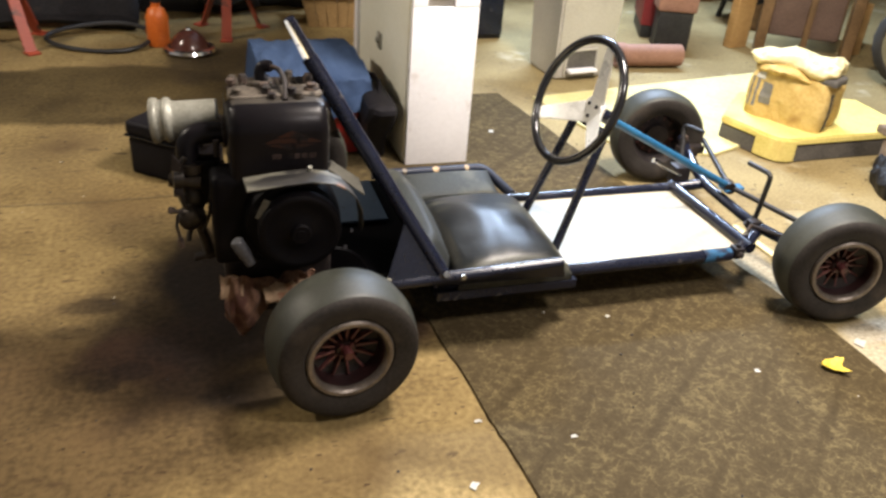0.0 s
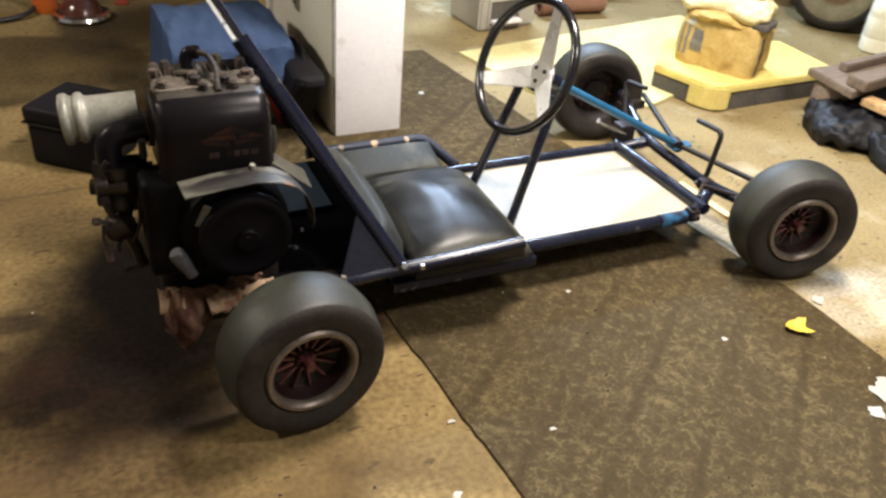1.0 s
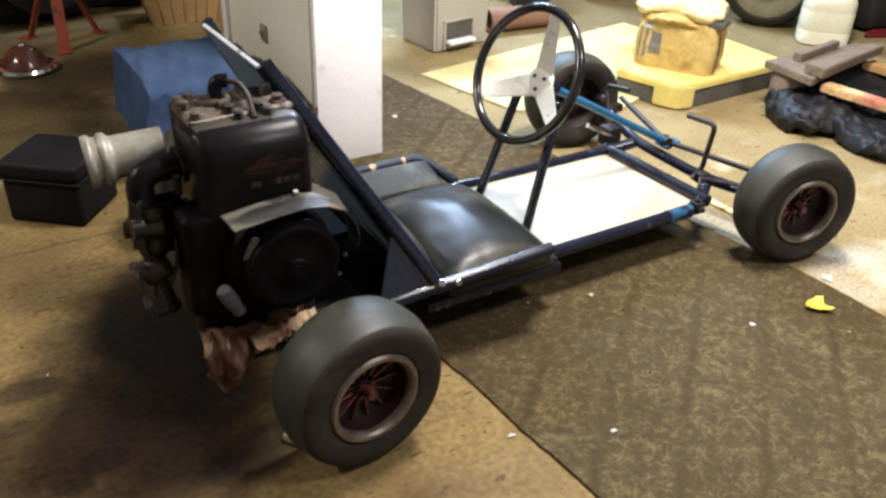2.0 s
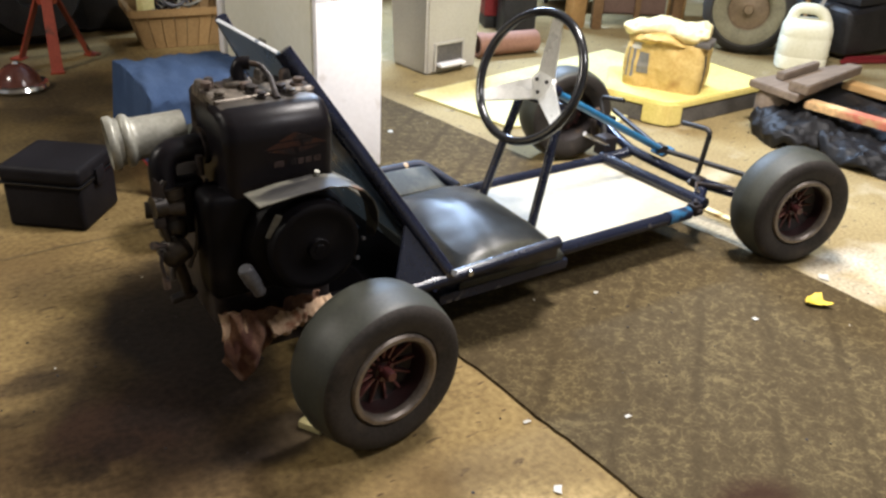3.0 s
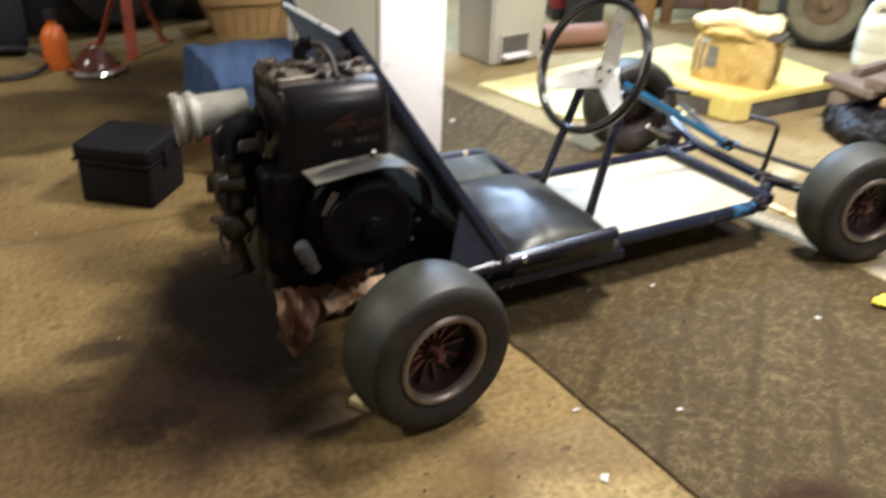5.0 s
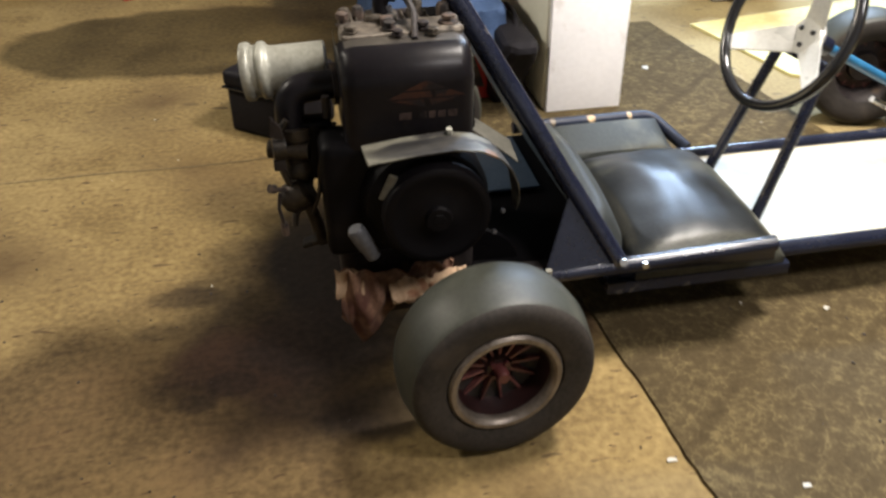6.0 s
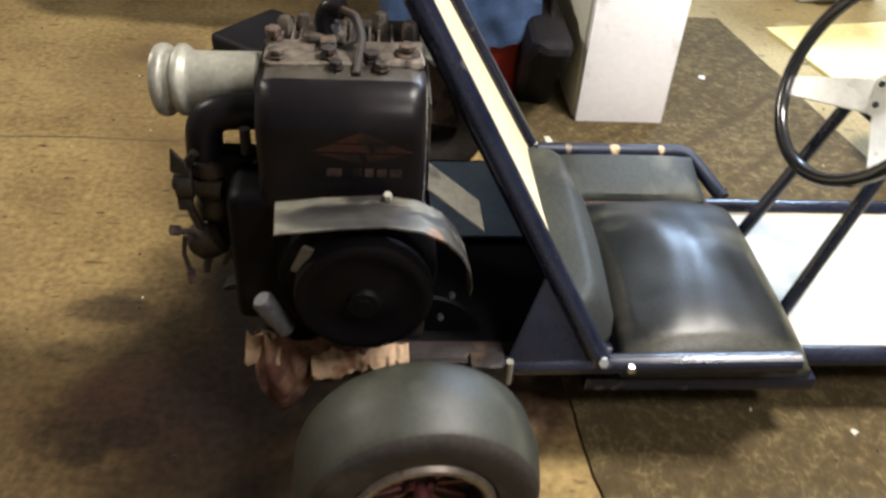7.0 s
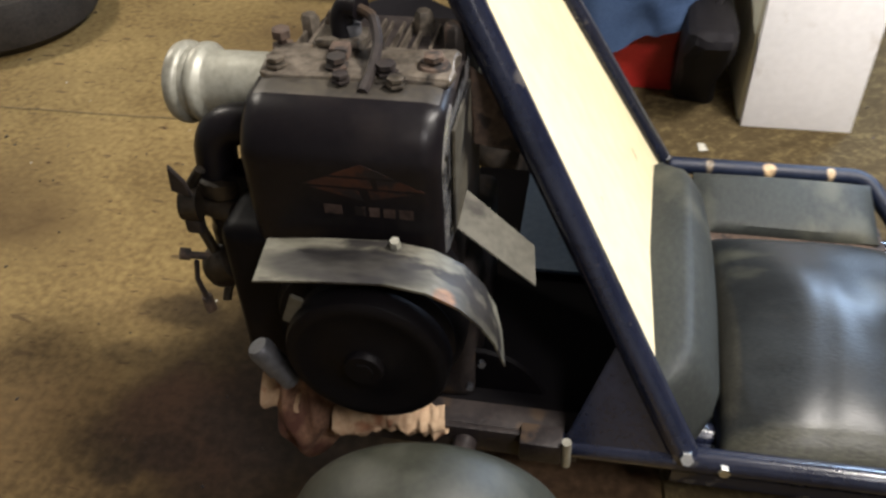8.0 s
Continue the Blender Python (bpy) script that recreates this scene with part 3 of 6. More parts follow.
def cushion(x0, x1, y0, y1, z0, z1, dome, n=22):
    """A stuffed pad: domed top, rounded rim."""
    bm = bmesh.new()
    grid = []
    for i in range(n + 1):
        row = []
        for j in range(n + 1):
            u, v = i / n * 2 - 1, j / n * 2 - 1
            edge = (1 - abs(u) ** 5) * (1 - abs(v) ** 5)
            swell = (1 - u * u) * (1 - v * v)
            z = z0 + (z1 - z0) * min(1, edge * 1.6) ** 0.5 + dome * swell
            row.append(bm.verts.new((x0 + (x1 - x0) * i / n, y0 + (y1 - y0) * j / n, z)))
        grid.append(row)
    for i in range(n):
        for j in range(n):
            bm.faces.new((grid[i][j], grid[i + 1][j], grid[i + 1][j + 1], grid[i][j + 1]))
    rim = [grid[i][0] for i in range(n)] + [grid[n][j] for j in range(n)] + [grid[i][n] for i in range(n, 0, -1)] + [grid[0][j] for j in range(n, 0, -1)]
    low = [bm.verts.new((v.co.x, v.co.y, z0 - 0.012)) for v in rim]
    for i in range(len(rim)):
        j = (i + 1) % len(rim)
        bm.faces.new((rim[j], rim[i], low[i], low[j]))
    bm.faces.new(low)
    return bm


def strip(points, offset, thick):
    """A bent sheet: the path is swept by offset and given a thickness."""
    bm = bmesh.new()
    p, o = [Vector(q) for q in points], Vector(offset)
    rows = []
    for i, q in enumerate(p):
        t = (p[min(i + 1, len(p) - 1)] - p[max(i - 1, 0)]).normalized()
        nrm = t.cross(o.normalized()).normalized() * thick
        rows.append([bm.verts.new(v) for v in (q, q + o, q + o + nrm, q + nrm)])
    for a, b in zip(rows, rows[1:]):
        for k in range(4):
            bm.faces.new((a[k], a[(k + 1) % 4], b[(k + 1) % 4], b[k]))
    bm.faces.new(rows[0][::-1])
    bm.faces.new(rows[-1])
    return bm


# ---------------------------------------------------------------- the garage
def setting(name, bm, mat, label, category):
    return tagged(part(name, bm, mat), label, category, kind="structure")


setting("floor", block(-3.2, 0.62, -3.2, 3.4, -0.12, 0, 0), CONCRETE, "oil-stained tan concrete floor slab with shade painted round the kart", "floor")
setting("floor_east", block(0.62, 4.6, -3.2, 3.4, -0.12, 0, 0), CONCRETE_PALE, "dusty pale concrete floor slab", "floor")
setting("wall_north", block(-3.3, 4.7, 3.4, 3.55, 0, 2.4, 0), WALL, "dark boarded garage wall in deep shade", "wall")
setting("wall_south", block(-3.3, 4.7, -3.35, -3.2, 0, 2.4, 0), WALL_FILL, "unseen garage wall, kept pale to bounce fill light", "wall")
setting("wall_west", block(-3.35, -3.2, -3.2, 3.4, 0, 2.4, 0), WALL_FILL, "unseen garage wall, kept pale to bounce fill light", "wall")
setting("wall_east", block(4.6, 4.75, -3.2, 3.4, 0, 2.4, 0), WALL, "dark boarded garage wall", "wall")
setting("ceiling", block(-3.35, 4.75, -3.35, 3.55, 2.4, 2.5, 0), CEILING, "unseen garage ceiling, kept pale to bounce fill light", "ceiling")


def sized(x, y, k, turn=0.0):
    """A pose on the floor, turned about the upright and scaled evenly."""
    return pose(x, y, 0, 0, 0, turn) @ Matrix.Scale(k, 4)


def ceiling_lamp(place, sx, sy, label):
    t = thing("ceiling_lamp", pose(*place), label, "lamp")
    part("housing", block(-sx / 2 - 0.03, sx / 2 + 0.03, -sy / 2 - 0.03, sy / 2 + 0.03, 0.02, 0.14, 0.008), WHITE, t)
    part("hanger", tube([(0, 0, 0.13), (0, 0, 2.4 - place[2])], 0.012, 10), DARK_METAL, t)
    part("diffuser", block(-sx / 2, sx / 2, -sy / 2, sy / 2, 0.0, 0.019, 0.004), LAMP_GLOW, t)


ceiling_lamp((0.88, 0.30, 1.92), 0.45, 0.45, "square white ceiling lamp, lit")
ceiling_lamp((1.6, 2.80, 2.0), 1.15, 0.12, "long white strip lamp on the ceiling, lit")
# housing of the added front fill
ceiling_lamp((1.1, -1.15, 2.26), 0.45, 0.45, "added square white fill lamp in front of the kart, lit")
# housing of the added west fill
ceiling_lamp((-2.0, 1.35, 2.02), 0.45, 0.45, "added square white fill lamp to the west, lit")

joint = bmesh.new()
pts = [(-3.1 + 0.06 * k, 0.870 + 0.010 * noise.noise((k * 0.35, 0, 0))) for k in range(56)]
for (x0, y0), (x1, y1) in zip(pts, pts[1:]):
    joint.faces.new([joint.verts.new(p) for p in ((x0, y0 - 0.0012, 0.0012), (x1, y1 - 0.0012, 0.0012), (x1, y1 + 0.0012, 0.0012), (x0, y0 + 0.0012, 0.0012))])
setting("floor_joint", joint, JOINT, "thin dark joint in the concrete floor", "joint")
# the mat on which the kart's front half stands
floor_mat = thing("floor_mat", pose(0, 0, 0), "dark brown patterned carpet mat with frayed edges", "mat")
mat_bm = bmesh.new()
edge_l = [(0.2265 - 0.077 * y + 0.004 * noise.noise((y * 9, 0, 0)) + 0.0025 * noise.noise((y * 45, 3, 0)), y) for y in [-2.6 + 0.02 * k for k in range(206)]]
edge_r = [(1.031 - 0.142 * max(0, y + 0.03) + 0.006 * noise.noise((y * 8, 5, 0)) + 0.003 * noise.noise((y * 40, 9, 0)), y) for y in [-2.6 + 0.02 * k for k in range(206)]]
low_l = [mat_bm.verts.new((x, y, 0.0)) for x, y in edge_l]
top_l = [mat_bm.verts.new((x + 0.002, y, 0.005)) for x, y in edge_l]
low_r = [mat_bm.verts.new((x, y, 0.0)) for x, y in edge_r]
top_r = [mat_bm.verts.new((x - 0.002, y, 0.005)) for x, y in edge_r]
for i in range(len(edge_l) - 1):
    mat_bm.faces.new((low_l[i], top_l[i], top_l[i + 1], low_l[i + 1]))
    mat_bm.faces.new((top_l[i], top_r[i], top_r[i + 1], top_l[i + 1]))
    mat_bm.faces.new((top_r[i], low_r[i], low_r[i + 1], top_r[i + 1]))
part("carpet", mat_bm, MAT, floor_mat)

# ---------------------------------------------------------------- the go-kart
kart = thing("go_kart", pose(0, 0, 0), "home-built navy go-kart with a black engine and vinyl seat", "go-kart")


def wheel(name, place, r, width, rim_r, lean=0.0, spokes=13, far=False):
    """A fat slick on a small pressed wheel; the outer face looks along -y, or +y on the far side."""
    turn = Matrix.Translation(place) @ pose(0, 0, 0, 90, 0, lean + (180 if far else 0))
    w = width
    prof = [(rim_r, 0.004), (rim_r + 0.006, -0.006), (rim_r + 0.018, -0.010), (rim_r + 0.024, -0.0108), (r - 0.026, -0.0112), (r - 0.018, -0.0098), (r - 0.0130, -0.0070), (r - 0.0095, -0.0025), (r - 0.0074, 0.003), (r - 0.0058, 0.010), (r - 0.0042, 0.018), (r - 0.0018, 0.030), (r, w * 0.5), (r - 0.0012, w - 0.026), (r - 0.003, w - 0.010), (r - 0.0055, w - 0.002), (r - 0.010, w + 0.005), (r - 0.018, w + 0.008), (rim_r + 0.02, w + 0.008), (rim_r, w - 0.004)]
    # built with its axis on z, the outer face at z = 0 and the depth going to -z
    flip = Matrix.Diagonal((1, 1, -1, 1))
    tyre = part(name, lathe(prof, 64, turn @ flip), [TYRE, TREAD], kart, "worn smooth black kart wheel with a dark red rim")
    hub, out = turn.translation, (turn.to_3x3() @ Vector((0, 0, 1))).normalized()
    for f in tyre.data.polygons:
        d = f.center - hub
        if (d - out * d.dot(out)).length > r - 0.0088:
            f.material_index = 1
    lip = [(rim_r + 0.002, 0.006), (rim_r + 0.003, -0.005), (rim_r, -0.0095), (rim_r - 0.005, -0.0095), (rim_r - 0.0085, -0.0065), (rim_r - 0.0102, -0.001), (rim_r - 0.0102, 0.004)]
    part("rim_lip", lathe(lip, 56, turn @ flip), RIM_LIP, tyre, "bare scuffed metal rim lip")
    dish = [(rim_r - 0.0098, 0.0015), (rim_r - 0.0112, 0.026), (rim_r - 0.016, 0.040), (0.022, 0.046), (0.020, 0.030), (0.015, 0.022), (0, 0.022)]
    part("rim", lathe(dish, 56, turn @ flip), DISH_RED, tyre)
    for k in range(spokes):
        a = 2 * math.pi * k / spokes
        rib = block(0.017, rim_r - 0.0135, -0.0017, 0.0017, -0.042, -0.027, 0.0008)
        rib.transform(turn @ Matrix.Rotation(a, 4, "Z"))
        part("rib", rib, RIB_RED, tyre)
    for k in range(4):
        a = 2 * math.pi * (k + 0.5) / 4
        part("wheel_nut", bolt((0, 0, 0), (0, 0, 1), 0.0042, 0.006), RIM_RED, tyre).matrix_local = turn @ Matrix.Rotation(a, 4, "Z") @ Matrix.Translation((0.0125, 0, -0.0225))
    part("wheel_back", lathe([(0.0, width - 0.03), (0.03, width - 0.03), (0.035, width - 0.045), (rim_r - 0.012, width - 0.05), (rim_r - 0.006, width - 0.02), (rim_r + 0.004, width - 0.004)], 40, turn @ flip), GREASE, tyre)
    part("axle_end", lathe([(0, 0.002), (0.007, 0.002), (0.009, 0.006), (0.009, 0.022), (0, 0.022)], 20, turn @ flip), RIM_RED, tyre)
    return tyre


wheel("rear_wheel", (0.0005, -0.003, 0.1255), 0.1255, 0.082, 0.0700, 5)
wheel("rear_wheel", (0.022, 0.834, 0.1255), 0.1255, 0.092, 0.0685, far=True)
wheel("front_wheel", (1.034, 0.078, 0.1255), 0.1255, 0.076, 0.069, -15)
wheel("front_wheel", (1.018, 0.852, 0.1255), 0.1255, 0.085, 0.069, -13, far=True)

RY, LY, RZ = 0.236, 0.556, 0.0925      # lower rails
A, B = Vector((0.2082, 0.1711, 0.1496)), Vector((-0.0121, 0.3133, 0.517))     # near backrest tube
C, D = Vector((0.2017, 0.6523, 0.1315)), Vector((-0.0108, 0.5755, 0.5101))    # far backrest tube
part("side_rail", tube(rounded([(-0.13, RY, 0.122), (0.143, RY, 0.122), (0.243, RY, RZ), (0.90, RY, RZ), (0.987, 0.30, 0.108)], 0.05), 0.0135, 14), NAVY, kart)
part("side_rail", tube(rounded([(-0.13, LY, 0.122), (0.146, LY, 0.122), (0.246, LY, RZ), (0.90, LY, RZ), (0.985, 0.534, 0.110)], 0.05), 0.0135, 14), NAVY, kart)
part("seat_rail", tube(rounded([(0.0891, 0.1733, 0.1398), (0.4377, 0.1613, 0.1612)], 0.01), 0.0115, 14), NAVY, kart)
part("seat_rail", tube(rounded([C + Vector((-0.02, 0, 0)), (0.4565, 0.6609, 0.1276), (0.501, 0.5776, 0.0945)], 0.02), 0.0115, 14), NAVY_CHIPPED, kart, "navy tube with the paint chipped to bare metal")
part("side_plate", plate([(0.199, 0.1766, 0.1444), (0.4444, 0.1669, 0.1616), (0.4679, 0.1927, 0.1021), (0.2017, 0.2038, 0.0866)], 0.004), NAVY, kart)
part("backrest_tube", tube([A, B], 0.014, 18), NAVY, kart)
part("backrest_tube", tube([C, D], 0.0115, 16), NAVY, kart)
part("gusset", plate([A + Vector((-0.01, -0.004, 0)), A.lerp(B, 0.30) + Vector((0, -0.004, 0)), (0.0958, 0.1674, 0.1379)], 0.004), NAVY, kart)
part("frame_bolt", bolt(A + Vector((0.0, -0.008, 0.008)), (0, -1, 0.6), 0.007, 0.008), CHROME, kart)
part("frame_bolt", bolt((0.2414, 0.1595, 0.1514), (0, -1, 0.2), 0.006, 0.006), CHROME, kart)
part("frame_bolt", bolt(C + Vector((0.0, -0.006, 0.012)), (0, -0.4, 1), 0.006, 0.006), CHROME, kart)
part("hitch_pin", tube([(0.1039, 0.1635, 0.123), (0.1027, 0.1606, 0.1601)], 0.0045, 10), ALU, kart)
part("hitch_bracket", block(0.0595, 0.0995, 0.1588, 0.1838, 0.1254, 0.1524, 0.003), GREASE, kart)

# backrest: raw plywood in front, navy paint behind
out = Vector((0.88, 0.0, 0.47)).normalized()
inn = [A.lerp(B, 0.02), A.lerp(B, 1.005), C.lerp(D, 1.005), C.lerp(D, 0.02)]
pan = plate([p - out * 0.004 for p in inn], 0.0065, 0.001)
panel = part("backrest_panel", pan, [PLY, BACK_BLUE, EDGE_HIGHLIGHT], kart, "pale raw plywood, painted navy on the back")
# upward edge faces take the highlight colour
for f in panel.data.polygons:
    if f.normal.dot(out) < 0.3:
        f.material_index = 2 if f.normal.z > 0.6 else 1

# seat
back_pad = cushion(0, 0.092, 0.0, 0.395, 0, 0.028, 0.016, 18)
for q in back_pad.verts:
    q.co.x *= 0.70 + 0.30 * min(1, q.co.y / 0.2)
back_pad.transform(Matrix(((-0.5, 0, 0.866, 0.226), (0, -1, 0, 0.608), (0.866, 0, 0.5, 0.110), (0, 0, 0, 1))))
part("back_pad", back_pad, VINYL_DUSTY, kart, "black vinyl bolster against the backrest")
seat_pad = cushion(0.246, 0.481, 0.190, 0.520, 0.113, 0.138, 0.032, 60)
for q in seat_pad.verts:
    px, py = (q.co.x - 0.246) / 0.235, (q.co.y - 0.190) / 0.330
    if 0 < px < 1 and 0 < py < 1:
        inside = min(1, 7 * min(px, 1 - px, py, 1 - py))
        sag = 0.0009 * math.exp(-((px - 0.36 - 0.10 * math.sin(2.4 * py)) / 0.05) ** 2) + 0.0007 * math.exp(-((px - 0.68 + 0.12 * py) / 0.07) ** 2)
        pull = 0.0008 * math.sin(34 * py + 5 * px) * math.exp(-6 * min(px, 1 - px))
        q.co.z += inside * (pull - sag + 0.0040 * noise.noise((px * 3.2, py * 3.6, 2.0)))
part("seat_cushion", seat_pad, VINYL, kart, "shiny black vinyl cushion with a worn front")
side_pad = cushion(0.235, 0.455, 0.024, 0.118, 0, 0.009, 0.003, 16)
side_pad.transform(Matrix.Translation((0.003, 0.524, 0.103)) @ Matrix.Rotation(radians(14), 4, "X"))
part("seat_side", side_pad, VINYL_DUSTY, kart, "dull black vinyl side pad")
# block added to hide the rail; its brown stands for shade in the gap
part("seat_base", block(0.2356, 0.4656, 0.5228, 0.5858, 0.0924, 0.1060, 0.003), RUST, kart, "added brown block for the shaded gap under the side pad")
part("seat_pan", block(0.2041, 0.4911, 0.1878, 0.5528, 0.0815, 0.1005, 0.002), NAVY, kart)
part("floor_board", slab([(0.484, RY + 0.005), (0.915, RY + 0.005), (0.936, 0.30), (0.928, 0.50), (0.905, LY - 0.005), (0.484, LY - 0.005)], 0.083, 0.0925, 0.0015), FLOOR_PLY, kart, "whitish plywood floor board, scuffed")

# front end
part("front_cross_tube", tube([(0.925, RY, 0.102), (0.914, LY, 0.102)], 0.0135, 14), NAVY, kart)
part("front_axle", tube(rounded([(1.0304, 0.1231, 0.1247), (1.0102, 0.1987, 0.1191), (0.9873, 0.3102, 0.1111), (0.9847, 0.5338, 0.1158), (1.0236, 0.666, 0.1295), (1.0512, 0.7478, 0.1389)], 0.05), 0.0125, 12), NAVY, kart)
part("tie_rod", tube([(1.0823, 0.1976, 0.1372), (1.0007, 0.4456, 0.1433)], 0.0065, 10), DARK_METAL, kart)
part("tie_rod", tube([(1.09, 0.7064, 0.1485), (1.001, 0.4558, 0.1436)], 0.0065, 10), DARK_METAL, kart)
for y in (0.163, 0.706):
    k = part("steering_knuckle", joined(block(1.015, 1.09, y - 0.012, y + 0.012, 0.115, 0.135, 0.003), lathe([(0, -0.03), (0.012, -0.03), (0.012, 0.03), (0, 0.03)], 14, pose(1.03, y, 0.125))), GREASE, kart)
    part("kingpin_nut", bolt((1.03, y, 0.156), (0, 0, 1), 0.009, 0.008), RUST, k)
part("rail_sleeve", tube([(0.807, RY, RZ), (0.873, RY, RZ)], 0.0148, 14), BLUE_FLAKES, kart, "flaking bright blue paint")
part("rail_clamp", joined(block(0.878, 0.900, RY - 0.016, RY + 0.010, 0.087, 0.111, 0.003), bolt((0.888, RY - 0.004, 0.111), (0, 0, 1), 0.006, 0.007), bolt((0.888, RY - 0.016, 0.099), (0, -1, 0), 0.007, 0.008)), GREASE, kart)
part("axle_bracket", block(0.9642, 0.9942, 0.2981, 0.3201, 0.1049, 0.1269, 0.003), GREASE, kart)
part("axle_stay", tube([(0.9057, 0.2453, 0.1023), (0.9636, 0.2997, 0.1186), (1.0104, 0.2135, 0.1254)], 0.006, 10), GREASE, kart)
part("stay_bolt", bolt((0.9312, 0.2701, 0.1132), (0, -0.3, 1), 0.006, 0.010), CHROME, kart)

# steering
SHAFT = Vector((0.9978, 0.4467, 0.1433))
ring_c = Vector((0.558, 0.4326, 0.378))
axis = Vector((-0.914, -0.102, 0.393)).normalized()
u = axis.cross(Vector((0, 0, 1))).normalized()
v = u.cross(axis).normalized()
steering = part("steering_wheel", tube([ring_c + 0.130 * (math.cos(a) * u + math.sin(a) * v) for a in (2 * math.pi * k / 64 for k in range(64))], 0.0092, 14, closed=True), GLOSS_BLACK, kart, "black rimmed steering wheel with three bright spokes")
hub_c = Vector((0.606, 0.446, 0.351))
for ang in (97, 328, 212):
    d = math.cos(radians(ang)) * u + math.sin(radians(ang)) * v
    s = axis.cross(d).normalized()
    root, tip = hub_c + d * 0.012, ring_c + d * 0.129
    w0, w1 = 0.025, 0.0125
    part("spoke", plate([root - s * w0, root + s * w0, tip + s * w1, tip - s * w1], 0.004, 0.001), SPOKE, steering, "flat bright metal spoke")
part("hub_plate", lathe([(0, -0.006), (0.031, -0.006), (0.033, 0.0), (0.030, 0.005), (0, 0.006)], 28, axis_to(hub_c, axis)), SPOKE, steering)
for k in range(3):
    a = 2 * math.pi * k / 3 + 0.5
    part("hub_bolt", bolt(hub_c + axis * 0.005 + 0.016 * (math.cos(a) * u + math.sin(a) * v), axis, 0.0045, 0.004), DARK_METAL, steering)
part("steering_column", tube([hub_c, SHAFT], 0.0085, 12), TEAL, kart, "bright blue steering column")
part("column_end", lathe([(0, -0.014), (0.014, -0.014), (0.014, 0.014), (0, 0.014)], 16, axis_to(SHAFT, (0.3, 1, 0))), GREASE, kart)
part("pitman_plate", plate([(0.9803, 0.4307, 0.1338), (1.0358, 0.4358, 0.1366), (1.0366, 0.4611, 0.1372), (0.9817, 0.4665, 0.1345)], 0.006), TEAL, kart)
post_r, post_l = Vector((0.602, 0.374, 0.325)), Vector((0.597, 0.500, 0.318))
part("steering_post", tube([(0.497, 0.314, 0.0925), post_r], 0.0095, 12), NAVY, kart)
part("steering_post", tube([(0.494, 0.482, 0.0925), post_l], 0.0095, 12), NAVY, kart)
part("post_bridge", tube([post_r, post_l], 0.0085, 12), NAVY, kart)
part("column_bearing", lathe([(0, -0.02), (0.015, -0.02), (0.015, 0.02), (0, 0.02)], 18, axis_to(hub_c.lerp(SHAFT, 0.06), SHAFT - hub_c)), NAVY, kart)

# pedals
part("pedal", tube(rounded([(0.968, 0.3256, 0.1081), (0.9925, 0.3249, 0.1234), (0.9873, 0.307, 0.2392), (0.9883, 0.3872, 0.2311)], 0.018), 0.0058, 10), DARK_METAL, kart, "bent steel rod pedal")
part("pedal", tube(rounded([(0.9515, 0.5904, 0.1085), (0.9661, 0.6044, 0.1293), (0.9845, 0.6558, 0.2166), (0.9919, 0.5837, 0.225)], 0.018), 0.0058, 10), DARK_METAL, kart, "bent steel rod pedal")
part("brake_link", tube([(0.8559, 0.5644, 0.1676), (0.94, 0.5639, 0.1229)], 0.006, 10), CHROME, kart)
part("brake_bracket", block(0.9258, 0.9658, 0.5596, 0.5996, 0.0962, 0.1432, 0.004), GREASE, kart)

# engine bed and rear axle
part("engine_bed", block(-0.1412, 0.1938, 0.1877, 0.5977, 0.1369, 0.1439, 0.0015), PULLEY, kart, "greasy steel engine plate")
part("battery_tray", block(0.0277, 0.1577, 0.395, 0.575, 0.1499, 0.1554, 0.001), BLUE_STEEL, kart, "blue-grey painted tray")
part("bed_angle", joined(block(-0.1415, 0.1135, 0.1726, 0.1786, 0.114, 0.146, 0.001), block(-0.1417, 0.1133, 0.1787, 0.2063, 0.140, 0.146, 0.001)), GREASE, kart)
part("rear_axle", tube([(0.004, 0.05, 0.1255), (0.021, 0.79, 0.1255)], 0.0115, 16), GREASE, kart)
part("axle_hub", lathe([(0, -0.02), (0.028, -0.02), (0.034, -0.005), (0.034, 0.012), (0.02, 0.02), (0, 0.02)], 24, axis_to((0.006, 0.129, 0.1255), (0, 1, 0))), GREASE, kart)
part("drive_sprocket", lathe([(0, -0.003), (0.070, -0.003), (0.073, 0), (0.070, 0.003), (0, 0.003)], 40, axis_to((0.008, 0.228, 0.1255), (0, 1, 0))), PULLEY, kart)

# engine
engine = part("engine", joined(block(-0.1752, 0.0098, 0.212, 0.397, 0.137, 0.284, 0.014, 3), block(-0.144, -0.004, 0.2108, 0.3608, 0.2615, 0.4715, 0.012, 3)), GREASE, kart, "old black single-cylinder petrol engine, greasy")
shroud = bmesh.new()
prof = [(0.1645, 0.366), (0.1638, 0.405)] + [(0.2055 - 0.042 * math.cos(a), 0.442 + 0.041 * math.sin(a)) for a in (math.pi / 2 * k / 9 for k in range(10))] + [(0.225, 0.4838)]
xs = [-0.158, -0.156, -0.150, -0.140, -0.020, -0.010, -0.004, -0.002]
inset = [0.016, 0.008, 0.003, 0.0, 0.0, 0.003, 0.008, 0.016]
rows = [[shroud.verts.new((x, y + i * (1 if y < 0.19 else 0.4), z - i * (0.2 if z < 0.45 else 0.8))) for y, z in prof] for x, i in zip(xs, inset)]
for a, b in zip(rows, rows[1:]):
    for k in range(len(prof) - 1):
        shroud.faces.new((a[k], b[k], b[k + 1], a[k + 1]))
